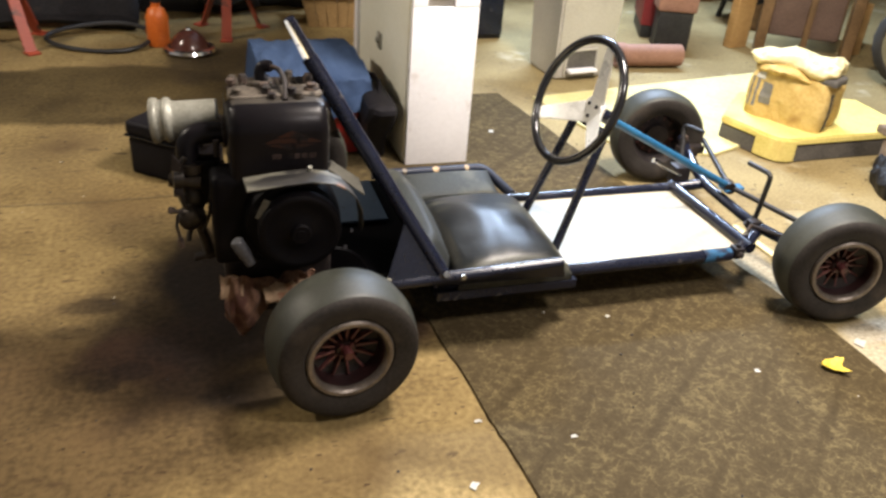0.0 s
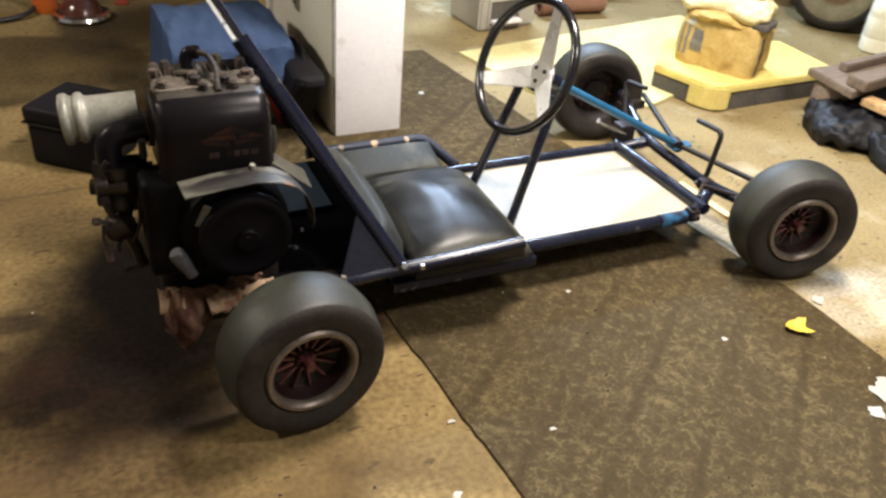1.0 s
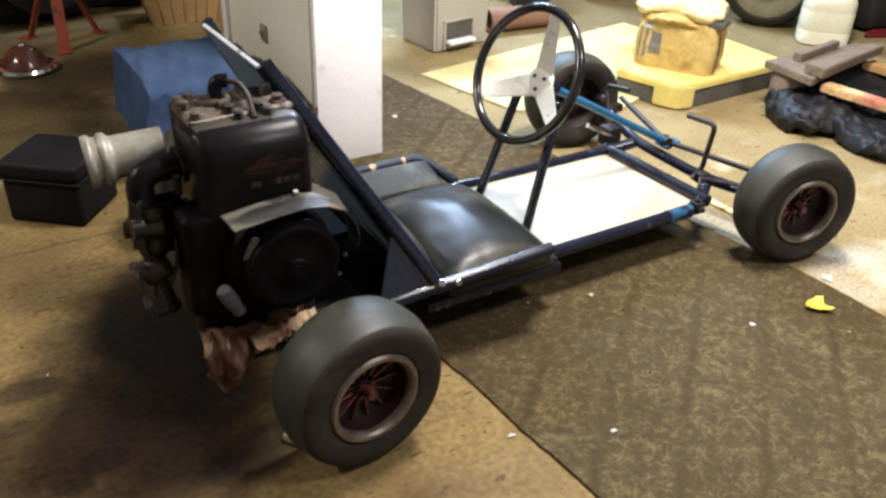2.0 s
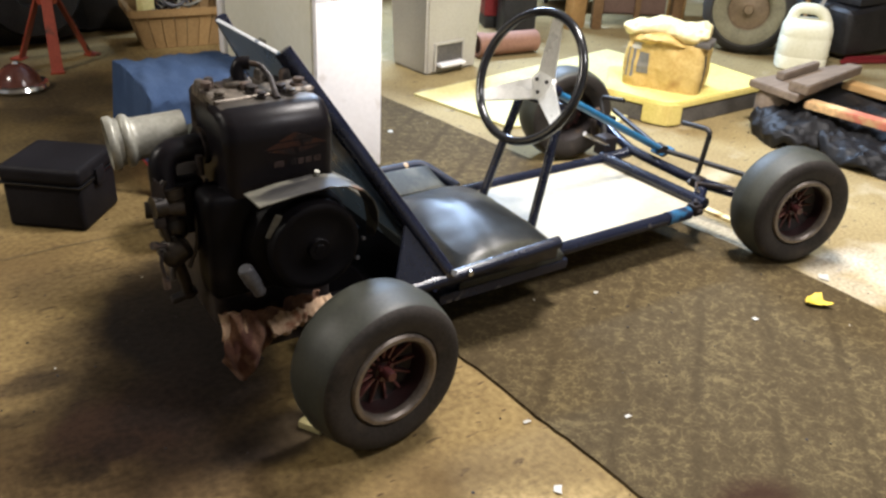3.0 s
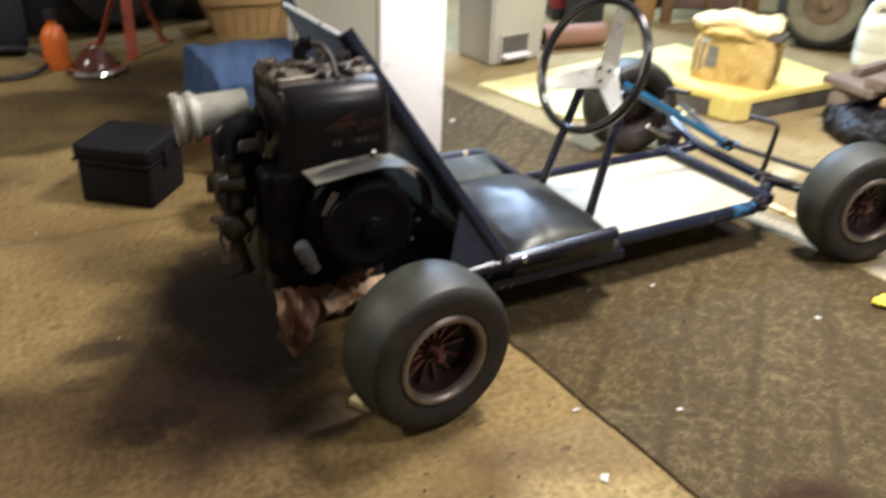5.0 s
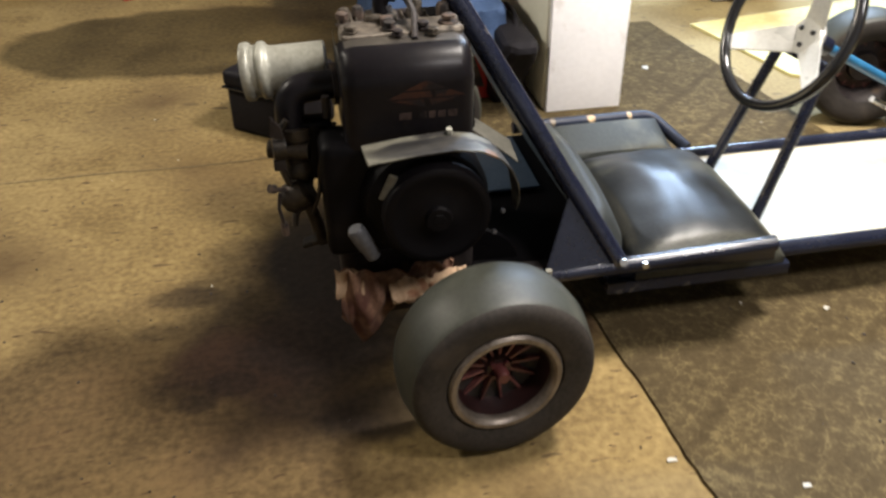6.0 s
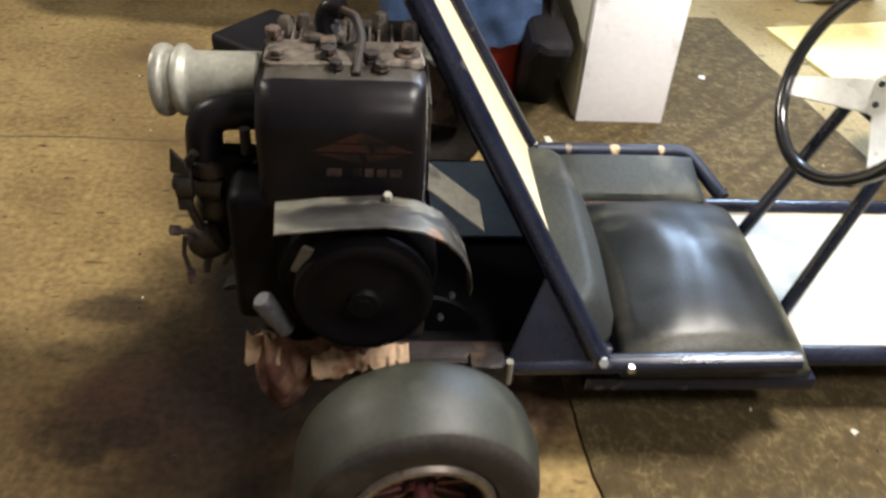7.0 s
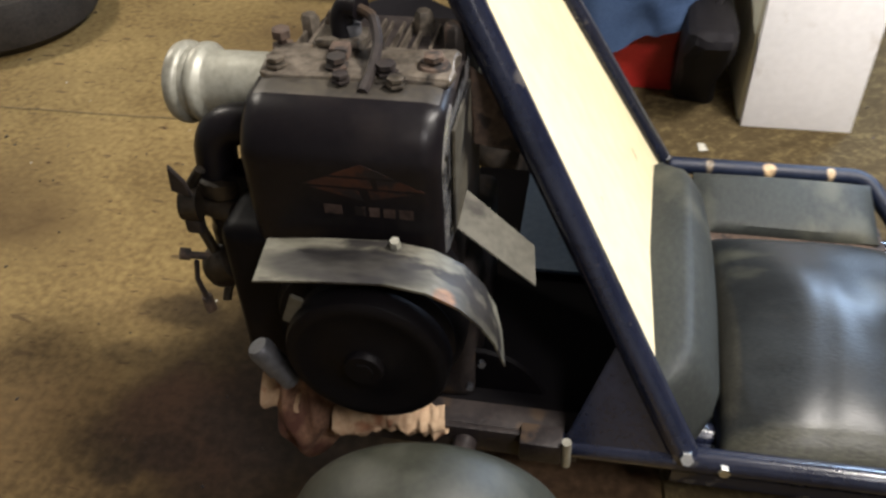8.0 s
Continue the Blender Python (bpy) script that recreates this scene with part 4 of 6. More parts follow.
for row in (rows[0], rows[-1]):
    x = row[0].co.x
    back = [shroud.verts.new((x, 0.282, 0.366)), shroud.verts.new((x, 0.282, 0.476))]
    shroud.faces.new([*row, back[1], back[0]])
cover = part("cooling_shroud", shroud, [BLACK_ENGINE, DUSTY_TOP, STEEL_EDGE], engine, "black enamelled cooling shroud with a faded print", 50)
for f in cover.data.polygons:
    if f.center.y > 0.199 and f.normal.z > 0.9:
        f.material_index = 1
    elif f.center.x > -0.004 and 0.38 < f.center.z and f.center.y < 0.21:
        f.material_index = 2
part("shroud_side", plate([(-0.0005, 0.186, 0.372), (-0.0005, 0.272, 0.372), (-0.0005, 0.272, 0.462), (-0.0005, 0.196, 0.462)], 0.002, 0.0008), TIN, engine, "worn grey metal side of the shroud")
fan = lathe([(0, 0.03), (0.074, 0.03), (0.080, 0.02), (0.080, -0.02), (0.074, -0.034), (0.06, -0.038), (0, -0.038)], 48, axis_to((-0.0664, 0.1773, 0.295), (0, -1, 0)) @ Matrix.Diagonal((1.0, 1.02, -1, 1)))
part("fan_housing", fan, PULLEY, engine)
part("fan_housing_side", block(-0.1911, -0.0511, 0.1665, 0.2345, 0.2132, 0.3732, 0.016, 3), PULLEY, engine)
pulley = [(0, -0.006), (0.015, -0.006), (0.017, 0.0), (0.028, 0.004), (0.048, 0.005), (0.054, 0.001), (0.060, 0.0005), (0.0645, 0.003), (0.0665, 0.008), (0.0665, 0.02), (0.059, 0.026), (0.0665, 0.034), (0.0665, 0.042), (0, 0.042)]
part("starter_pulley", lathe(pulley, 56, axis_to((-0.059, 0.1073, 0.297), (0, 1, 0))), PULLEY, engine, "black round starter pulley")
part("pulley_boss", lathe([(0, -0.004), (0.008, -0.004), (0.010, -0.002), (0.010, 0.0), (0, 0)], 6, axis_to((-0.059, 0.1044, 0.297), (0, 1, 0))), PULLEY, engine)
arc = [(-0.142, 0, 0.377), (-0.094, 0, 0.383), (-0.042, 0, 0.386), (-0.010, 0, 0.381), (0.013, 0, 0.369), (0.0285, 0, 0.350), (0.038, 0, 0.328), (0.0427, 0, 0.302), (0.0437, 0, 0.276)]
guard = bmesh.new()
wide = [0.046, 0.046, 0.045, 0.045, 0.045, 0.043, 0.038, 0.030, 0.014]
rows = []
for (x, _, z), w in zip(arc, wide):
    rows.append([guard.verts.new(p) for p in ((x, 0.1565, z), (x + 0.004, 0.1565 - w, z - w * 0.05), (x + 0.003, 0.1565 - w, z - w * 0.05 - 0.0018), (x, 0.1565, z - 0.0018))])
for a, b in zip(rows, rows[1:]):
    for k in range(4):
        guard.faces.new((a[k], a[(k + 1) % 4], b[(k + 1) % 4], b[k]))
guard.faces.new(rows[0][::-1])
guard.faces.new(rows[-1])
part("belt_guard", guard, TIN_RUSTED, engine, "bent strip of grimy bare sheet steel")
part("guard_stud", bolt((-0.0378, 0.1532, 0.3809), (0, -0.3, 1), 0.0045, 0.012), ALU, engine)
part("belt_guard", plate([(-0.0020, 0.2060, 0.362), (0.0640, 0.2060, 0.306), (0.0590, 0.2360, 0.325), (-0.0020, 0.2560, 0.364)], 0.0022, 0.0006), SHEET_PALE, engine, "bent flap of dull pale sheet steel")
part("heat_shield", plate([(-0.0015, 0.2984, 0.3848), (0.0409, 0.3069, 0.3724), (0.0182, 0.3033, 0.4392), (-0.0034, 0.2931, 0.4621)], 0.004, 0.001), RUST, engine)

# cylinder head
part("head_plate", lumpy(divided(block(-0.152, -0.006, 0.220, 0.268, 0.478, 0.4885, 0.005, 3), 4), 0.0030, 0.014, 3), HEAD_IRON, engine, "dusty cast head")
part("cylinder_head", block(-0.146, -0.012, 0.268, 0.350, 0.420, 0.452, 0.008, 2), PULLEY, engine)
rng = random.Random(21)
for k in range(14):
    x = -0.143 + 0.0096 * k + rng.uniform(-0.0012, 0.0012)
    if -0.110 < x < -0.086:
        continue
    h = 0.480 + rng.uniform(-0.003, 0.002) - (0.008 if x > -0.035 else 0)
    tilt = rng.uniform(-0.0022, 0.0022)
    fin = plate([(x, 0.2685 + rng.uniform(0, 0.003), 0.450), (x, 0.344, 0.450), (x + tilt, 0.338, h - 0.004), (x + tilt, 0.271, h)], 0.0024, 0.0006)
    part("cooling_fin", fin, HEAD_IRON, engine)
for x, y, z, r, h, m in ((-0.140, 0.229, 0.4885, 0.0058, 0.008, HEAD_IRON), (-0.093, 0.231, 0.4885, 0.0062, 0.010, RUST), (-0.086, 0.215, 0.486, 0.0050, 0.007, GREASE), (-0.054, 0.226, 0.4885, 0.0060, 0.009, GREASE), (-0.044, 0.214, 0.486, 0.0054, 0.007, HEAD_IRON), (-0.021, 0.241, 0.4885, 0.0066, 0.010, RUST), (-0.146, 0.262, 0.486, 0.0062, 0.016, RUST), (-0.140, 0.312, 0.450, 0.0064, 0.040, HEAD_IRON), (-0.046, 0.326, 0.450, 0.0066, 0.041, HEAD_IRON), (-0.016, 0.300, 0.450, 0.0072, 0.044, RUST), (-0.122, 0.326, 0.450, 0.0062, 0.037, RUST)):
    nut = lathe([(0, 0), (r * 1.5, 0), (r * 1.5, 0.0018), (r * 0.62, 0.002), (r * 0.62, h * 0.45), (r * 1.25, h * 0.5), (r * 1.25, h * 0.9), (r * 0.9, h), (0, h)], 6, pose(x, y, z, 0, 0, x * 900))
    part("head_bolt", nut, m, engine)
part("bolt_seat", lathe([(0, 0), (0.013, 0), (0.0115, 0.003), (0, 0.004)], 18, pose(-0.021, 0.241, 0.4875)), RUST, engine, "rusty boss")
part("rusty_block", block(-0.102, -0.087, 0.240, 0.255, 0.487, 0.498, 0.003), RUST, engine, "rust-brown square lug")
part("head_casting_lump", lumpy(divided(block(-0.118, -0.080, 0.256, 0.285, 0.484, 0.497, 0.005, 2), 2), 0.004, 0.015, 3), HEAD_IRON, engine)
part("spark_plug", lathe([(0, 0), (0.0125, 0), (0.0125, 0.010), (0.008, 0.011), (0.0075, 0.020), (0, 0.022)], 12, pose(-0.0959, 0.2715, 0.492, -14, -6, 0)), STEEL_GREY, engine, "grey spark plug")
part("plug_boot", tube(rounded([(-0.0969, 0.2675, 0.4937), (-0.0991, 0.2719, 0.5072), (-0.0936, 0.273, 0.518), (-0.0811, 0.2672, 0.5183)], 0.012), 0.0098, 14, taper=None), BLACK_ENGINE, engine, "black rubber plug boot")
part("plug_lead", tube(rounded([(-0.083, 0.2673, 0.5182), (-0.0697, 0.2596, 0.5167), (-0.0618, 0.241, 0.503), (-0.0654, 0.2184, 0.4878), (-0.0673, 0.205, 0.4834)], 0.03), 0.0042, 8), GREASE, engine)

# intake, carburettor and linkage behind the engine
prof = [(0.0, 0.012), (0.034, 0.010), (0.037, 0.0), (0.0400, 0.0), (0.0412, 0.003), (0.0412, 0.008), (0.0395, 0.011), (0.0365, 0.0125), (0.0358, 0.019), (0.0385, 0.0205), (0.0405, 0.023), (0.0405, 0.028), (0.0385, 0.031), (0.0345, 0.0335), (0.0335, 0.036), (0.0328, 0.040), (0.0325, 0.060), (0.0318, 0.105), (0.0, 0.107)]
part("air_horn", lathe(prof, 40, axis_to((-0.272, 0.320, 0.4130), (1, -0.10, 0.08)) @ Matrix.Diagonal((0.91, 0.91, 1, 1))), ALU, engine, "ribbed dull aluminium intake horn")
part("intake_elbow", tube(rounded([(-0.1424, 0.2593, 0.414), (-0.2200, 0.2568, 0.413), (-0.2210, 0.2461, 0.352), (-0.2160, 0.2443, 0.322)], 0.05, 8), 0.0185, 16), BLACK_ENGINE, engine)
part("intake_flange", lathe([(0.0, -0.004), (0.026, -0.004), (0.026, 0.004), (0.0, 0.004)], 24, axis_to((-0.1620, 0.2595, 0.4135), (1, 0.1, 0))), GREASE, engine)
part("carb_flange", block(-0.212, -0.170, 0.232, 0.262, 0.296, 0.376, 0.005, 2), PULLEY, engine)
part("flange_stud", tube([(-0.1755, 0.2281, 0.412), (-0.1755, 0.2276, 0.384)], 0.0055, 8), GREASE, engine)
part("carburettor", joined(lathe([(0, 0.0), (0.017, 0.0), (0.021, 0.006), (0.021, 0.022), (0.017, 0.030), (0.018, 0.060), (0.023, 0.064), (0.023, 0.078), (0, 0.078)], 20, pose(-0.2155, 0.2450, 0.292)), lathe([(0, -0.026), (0.012, -0.026), (0.012, 0.026), (0, 0.026)], 14, axis_to((-0.226, 0.236, 0.340), (1, -0.3, 0)))), CARB, engine)
part("float_bowl", lathe([(0, -0.020), (0.014, -0.020), (0.0205, -0.012), (0.0215, 0.0), (0.0205, 0.014), (0.014, 0.020), (0, 0.020)], 20, axis_to((-0.222, 0.226, 0.279), (0.85, -0.1, 0.5))), CARB, engine)
part("choke_lever", plate([(-0.2480, 0.2140, 0.372), (-0.2300, 0.2140, 0.366), (-0.2320, 0.2120, 0.384), (-0.2440, 0.2120, 0.400)], 0.004, 0.001), GREASE, engine)
part("throttle_disc", lathe([(0, -0.008), (0.016, -0.008), (0.016, 0.008), (0, 0.008)], 14, axis_to((-0.238, 0.222, 0.352), (1, 0.1, 0))), CARB, engine)
part("throttle_stop", block(-0.247, -0.232, 0.214, 0.226, 0.322, 0.338, 0.003), GREASE, engine)
part("needle_screw", joined(tube([(-0.250, 0.2099, 0.300), (-0.2229, 0.2260, 0.286)], 0.0035, 8), lathe([(0, 0), (0.0058, 0), (0.0058, 0.009), (0, 0.009)], 10, axis_to((-0.2560, 0.2075, 0.303), (1, 0.5, -0.45)))), RUST, engine, "rusty brass needle screw")
part("rod_end", tube([(-0.2432, 0.2090, 0.250), (-0.2422, 0.2095, 0.232)], 0.0052, 8), RUST, engine)
part("linkage_rod", tube([(-0.2440, 0.2110, 0.292), (-0.2470, 0.2090, 0.272), (-0.2430, 0.2090, 0.245)], 0.0026, 8), GREASE, engine)
part("linkage_hook", tube(rounded([(-0.166, 0.2309, 0.3753), (-0.1896, 0.2197, 0.3348), (-0.1934, 0.2137, 0.2855), (-0.2080, 0.2127, 0.2552)], 0.02), 0.003, 8), CARB, engine)
part("fuel_pipe", tube(rounded([(-0.2250, 0.2262, 0.385), (-0.2420, 0.2244, 0.362), (-0.2380, 0.2237, 0.322), (-0.2280, 0.2224, 0.292)], 0.02), 0.0048, 10), CARB, engine)
part("mount_leg", tube(rounded([(-0.205, 0.262, 0.30), (-0.212, 0.268, 0.25), (-0.200, 0.272, 0.20), (-0.196, 0.275, 0.172)], 0.03), 0.009, 10, taper=None), CARB, engine, "worn brown bracket leg")
part("bracket_foot", plate([(-0.224, 0.262, 0.170), (-0.184, 0.266, 0.176), (-0.182, 0.290, 0.176), (-0.222, 0.286, 0.168)], 0.007, 0.002), CARB, engine)
part("drain_lever", tube(rounded([(-0.2197, 0.2348, 0.262), (-0.2290, 0.2263, 0.246), (-0.2300, 0.2205, 0.236)], 0.01), 0.0045, 8), CARB, engine)
part("governor_spring", tube([(-0.189 + 0.0015 * k, 0.200 + 0.005 * math.cos(k * 1.1), 0.310 + 0.0031 * k + 0.005 * math.sin(k * 1.1)) for k in range(42)], 0.0011, 5), STEEL_GREY, engine)
part("oil_filler", lathe([(0, 0), (0.0095, 0), (0.0095, 0.018), (0.0112, 0.019), (0.0112, 0.046), (0.0085, 0.050), (0, 0.050)], 18, axis_to((-0.1370, 0.1330, 0.2360), (-0.42, -0.08, 0.88))), STEEL_GREY, engine, "grey capped oil filler neck")
part("pull_bracket", plate([(-0.128, 0.126, 0.322), (-0.118, 0.126, 0.318), (-0.104, 0.120, 0.352), (-0.114, 0.120, 0.357)], 0.003, 0.001), SHEET_PALE, engine)
part("housing_bolt", bolt((0.028, 0.142, 0.277), (0.2, -1, 0.2), 0.0034, 0.005), STEEL_GREY, engine)
part("housing_bolt", bolt((0.018, 0.142, 0.247), (0.2, -1, 0.2), 0.0034, 0.005), STEEL_GREY, engine)

# faded print on the shroud: a broken lozenge and bars of lettering
for pts in ([(-0.092, 0.4625), (-0.066, 0.474), (-0.040, 0.4625)], [(-0.115, 0.4525), (-0.095, 0.4605), (-0.060, 0.4605), (-0.058, 0.4525)], [(-0.054, 0.4525), (-0.055, 0.4605), (-0.036, 0.4605), (-0.017, 0.4525)], [(-0.108, 0.4505), (-0.066, 0.4400), (-0.070, 0.4505)], [(-0.062, 0.4505), (-0.060, 0.4415), (-0.026, 0.4505)]):
    part("print", plate([(x * 0.955 + 0.001, 0.1632 + (0.449 - 0.97 * (z - 0.474) - 0.449) * 0.012, 0.449 + 0.97 * (z - 0.474)) for x, z in pts], 0.0003, 0), DECAL_RED, engine)
for x0, x1, z in ((-0.094, -0.080, 0.402), (-0.070, -0.062, 0.402), (-0.059, -0.051, 0.402), (-0.048, -0.039, 0.402), (-0.036, -0.025, 0.402)):
    part("print", plate([(x0, 0.1637, z), (x1, 0.1637, z), (x1, 0.1637, z + 0.0085), (x0, 0.1637, z + 0.0085)], 0.0003, 0), DECAL_PALE, engine)


# ---------------------------------------------------------------- on and round the kart
def sheet(name, fn, nu, nv, mat, parent, thick=0.003, label=""):
    """A thin cloth or paper given by a function of u and v, with a back to it."""
    bm = bmesh.new()
    front = [[Vector(fn(i / nu, j / nv)) for j in range(nv + 1)] for i in range(nu + 1)]
    sides = []
    for s in (0, 1):
        grid = []
        for i in range(nu + 1):
            row = []
            for j in range(nv + 1):
                p = front[i][j]
                if s:
                    du = front[min(i + 1, nu)][j] - front[max(i - 1, 0)][j]
                    dv = front[i][min(j + 1, nv)] - front[i][max(j - 1, 0)]
                    nrm = du.cross(dv)
                    p = p + (nrm.normalized() * thick if nrm.length > 1e-9 else Vector((0, 0, 0)))
                row.append(bm.verts.new(p))
            grid.append(row)
        sides.append(grid)
        for i in range(nu):
            for j in range(nv):
                q = (grid[i][j], grid[i + 1][j], grid[i + 1][j + 1], grid[i][j + 1])
                bm.faces.new(q if s else q[::-1])
    a, b = sides
    for i in range(nu):
        bm.faces.new((a[i][0], a[i + 1][0], b[i + 1][0], b[i][0]))
        bm.faces.new((a[i + 1][nv], a[i][nv], b[i][nv], b[i + 1][nv]))
    for j in range(nv):
        bm.faces.new((a[0][j + 1], a[0][j], b[0][j], b[0][j + 1]))
        bm.faces.new((a[nu][j], a[nu][j + 1], b[nu][j + 1], b[nu][j]))
    return part(name, bm, mat, parent, label, 70)


def rag_shape(u, v):
    """A hanging bunch: gathered along the top, a full lobe at one end, rounded hem."""
    x = -0.178 + 0.150 * u
    lobe = math.exp(-((u - 0.20) / 0.21) ** 2)
    top = 0.182 + 0.006 * math.sin(u * 9)
    low = 0.128 - 0.074 * lobe
    z = top + (low - top) * v
    belly = math.sin(math.pi * min(1.0, 0.15 + 0.85 * v)) ** 0.8
    fold = 0.0055 * math.sin(u * 26 + 5 * v + 2 * math.sin(3 * u)) * (1 - 0.5 * v) + 0.0035 * math.sin(u * 41 - 9 * v)
    y = 0.196 - 0.020 * u - 0.036 * belly * (0.30 + lobe) + fold + 0.007 * noise.noise((u * 5, v * 4, 2))
    return x - 0.010 * v * (1 - u) * lobe + 0.006 * noise.noise((u * 4, v * 4, 8)), y, z + 0.004 * noise.noise((u * 4, v * 3, 5))


def strip_shape(u, v):
    """A folded tail of the rag, lying up over the bed edge."""
    z = 0.166 - (0.034 + 0.014 * max(0, u - 0.6) / 0.4) * v + 0.012 * u
    pleat = 0.0042 * math.sin(44 * u + 2 * v + 4 * noise.noise((u * 5, v, 4))) * u * (0.3 + v) + 0.003 * noise.noise((u * 22, v * 5, 6)) + 0.005 * math.sin(9 * u - 4 * v) * (1 - u)
    return -0.116 + 0.105 * u + 0.004 * v, 0.164 + 0.008 * u - 0.014 * math.sin(math.pi * v) + pleat, z + 0.005 * noise.noise((u * 7, v * 3, 9))


rag = thing("rag", pose(0, 0, 0), "crumpled brownish-pink cloth rag stuffed under the engine", "rag")
sheet("cloth", rag_shape, 110, 40, RAG, rag)
sheet("cloth_fold", strip_shape, 60, 18, RAG_LIT, rag, label="paler folded strip of the rag")
sheet("cloth_corner", lambda u, v: (-0.186 + 0.036 * u, 0.176 - 0.016 * math.sin(2 * v) - 0.006 * math.sin(7 * u + 3 * v), 0.192 - 0.040 * v - 0.010 * u + 0.003 * noise.noise((u * 3, v * 3, 1))), 20, 20, RAG_LIT, rag)

wood_chip = thing("wood_offcut", pose(-0.084, 0.093, 0, 0, 0, -58), "small pale wood offcut on the floor by the tyre", "offcut")
part("chip", block(-0.020, 0.020, -0.008, 0.008, 0, 0.013, 0.003), CHIP, wood_chip)

lath = thing("wood_lath", pose(1.089, 0.373, 0, 0, 0, -86), "pale thin wood lath along the mat edge", "lath")
part("lath_strip", block(-0.12, 0.25, -0.009, 0.009, 0, 0.008, 0.001), PAPER_TOP, lath)
leaf = thing("leaf", pose(0.933, -0.065, 0.006, 0, 0, -20), "curled dry yellow leaf lying on the mat", "leaf")
sheet("blade", lambda u, v: ((u - 0.5) * 0.048 - 0.010 * (1 - abs(2 * v - 1)) * u ** 4, (v - 0.5) * 0.050 * (0.15 + 0.95 * u ** 0.6 - 0.25 * u ** 5) + 0.003 * noise.noise((u * 5, v * 5, 7)), 0.003 + 0.010 * abs(v - 0.5) + 0.006 * abs(u - 0.4) + 0.003 * noise.noise((u * 6, v * 6, 1))), 14, 8, LEAF, leaf, 0.0006)
scraps = [(0.962, -0.249, 0.075, 0.035, 20), (0.898, -0.289, 0.03, 0.024, 60), (1.278, -0.043, 0.05, 0.045, 5), (0.669, 1.167, 0.022, 0.013, 70), (0.281, 0.889, 0.014, 0.022, 10), (0.776, -0.042, 0.011, 0.009, 0), (0.572, 0.182, 0.010, 0.007, 30), (0.354, -0.133, 0.012, 0.006, 0), (0.210, -0.059, 0.014, 0.006, 0), (0.157, -0.198, 0.018, 0.011, 50), (1.052, 0.0, 0.03, 0.02, 40)]
for k, (x, y, a, b, turn) in enumerate(scraps):
    s = thing("paper_scrap", pose(x, y, 0.0055 if 0.25 < x < 1.03 else 0.001, 0, 0, turn), "torn scrap of whitish paper on the floor", "paper scrap", "paper scraps on the floor")
    sheet("paper", lambda u, v, a=a, b=b, k=k: ((u - 0.5) * a * (1 - 0.3 * v), (v - 0.5) * b + 0.15 * a * noise.noise((u * 4, k, 0)), 0.001 + 0.15 * b * abs(noise.noise((u * 3, v * 3, k * 2.3)))), 6, 5, SCRAP, s, 0.0006)
dirt = bmesh.new()
rng = random.Random(4)
for k in range(620):
    x, y = rng.uniform(-1.1, 1.9), rng.uniform(-0.7, 1.5)
    s = rng.uniform(0.0012, 0.0038) * (1.5 if rng.random() < 0.1 else 1)
    z = 0.005 if 0.25 < x < 1.0 else 0
    m = pose(x, y, z, rng.uniform(0, 60), rng.uniform(0, 60), rng.uniform(0, 360)) @ Matrix.Diagonal((s, s * rng.uniform(0.4, 1), s * 0.5, 1))
    bmesh.ops.create_icosphere(dirt, subdivisions=1, radius=1, matrix=m)
dirt.faces.ensure_lookup_table()
for i, f in enumerate(dirt.faces):
    f.material_index = 1 if (i // 20) % 12 else 0
tagged(part("floor_grit", dirt, [SCRAP, GREASE]), "scattered grit and crumbs on the floor", "grit", kind="stuff")

# ---------------------------------------------------------------- behind the kart
case = thing("black_case", sized(-0.225, 0.912, 1.0, 51), "black plastic tool case standing on the floor", "case")
part("case_body", block(0.004, 0.164, 0.004, 0.176, 0.0, 0.102, 0.012, 3), BLACK_BOX, case)
part("lid", block(0.0, 0.168, 0.0, 0.180, 0.105, 0.142, 0.013, 4), BLACK_BOX, case)
part("rim_bead", block(-0.002, 0.170, -0.002, 0.182, 0.1015, 0.1055, 0.0015), GLOSS_BLACK, case)
part("latch", block(0.065, 0.100, -0.006, 0.0, 0.086, 0.122, 0.002), BLACK_BOX, case)

crate = thing("red_crate", sized(0.021, 0.025, 1.009), "red plastic storage crate under a blue cloth", "crate")
part("crate_body", slab([(-0.035, 1.045), (0.222, 1.035), (0.215, 1.33), (-0.03, 1.34)], 0, 0.195, 0.006), RED_PLASTIC, crate)
part("crate_rim", slab([(-0.043, 1.037), (0.23, 1.027), (0.223, 1.338), (-0.038, 1.348)], 0.196, 0.214, 0.004), RED_PLASTIC, crate)


def cloth_shape(u, v):
    x = -0.062 + 0.302 * u
    d = v * 0.58
    if d < 0.34:
        y, z = 1.36 - d, 0.224 + 0.030 * math.sin(math.pi * d / 0.34) * (0.5 + u * (1 - u) * 2) + 0.012 * noise.noise((u * 4, v * 5, 3))
    else:
        k = (d - 0.34) / 0.24
        hem = 0.152 + 0.05 * max(0, 1 - u / 0.35) - 0.13 * max(0, u - 0.35) + (0.16 * (u - 0.88) / 0.12 if u > 0.88 else 0) + 0.012 * noise.noise((u * 6, 1, 1))
        drop = k * hem
        y, z = 1.012 - 0.016 * k - 0.012 * k * math.sin(u * 15 + 1), 0.224 - drop
        x += 0.025 * k * max(0, u - 0.8) * 5
    z += 0.007 * noise.noise((u * 9 + v * 3, v * 7, 5)) + 0.004 * noise.noise((u * 20, v * 17, 2))
    y += 0.006 * noise.noise((u * 11, v * 6, 9))
    if u < 0.06:
        z -= 0.16 * (0.06 - u) / 0.06 * (1 if d < 0.34 else 0.4)
    return x, y, max(z, 0.02)


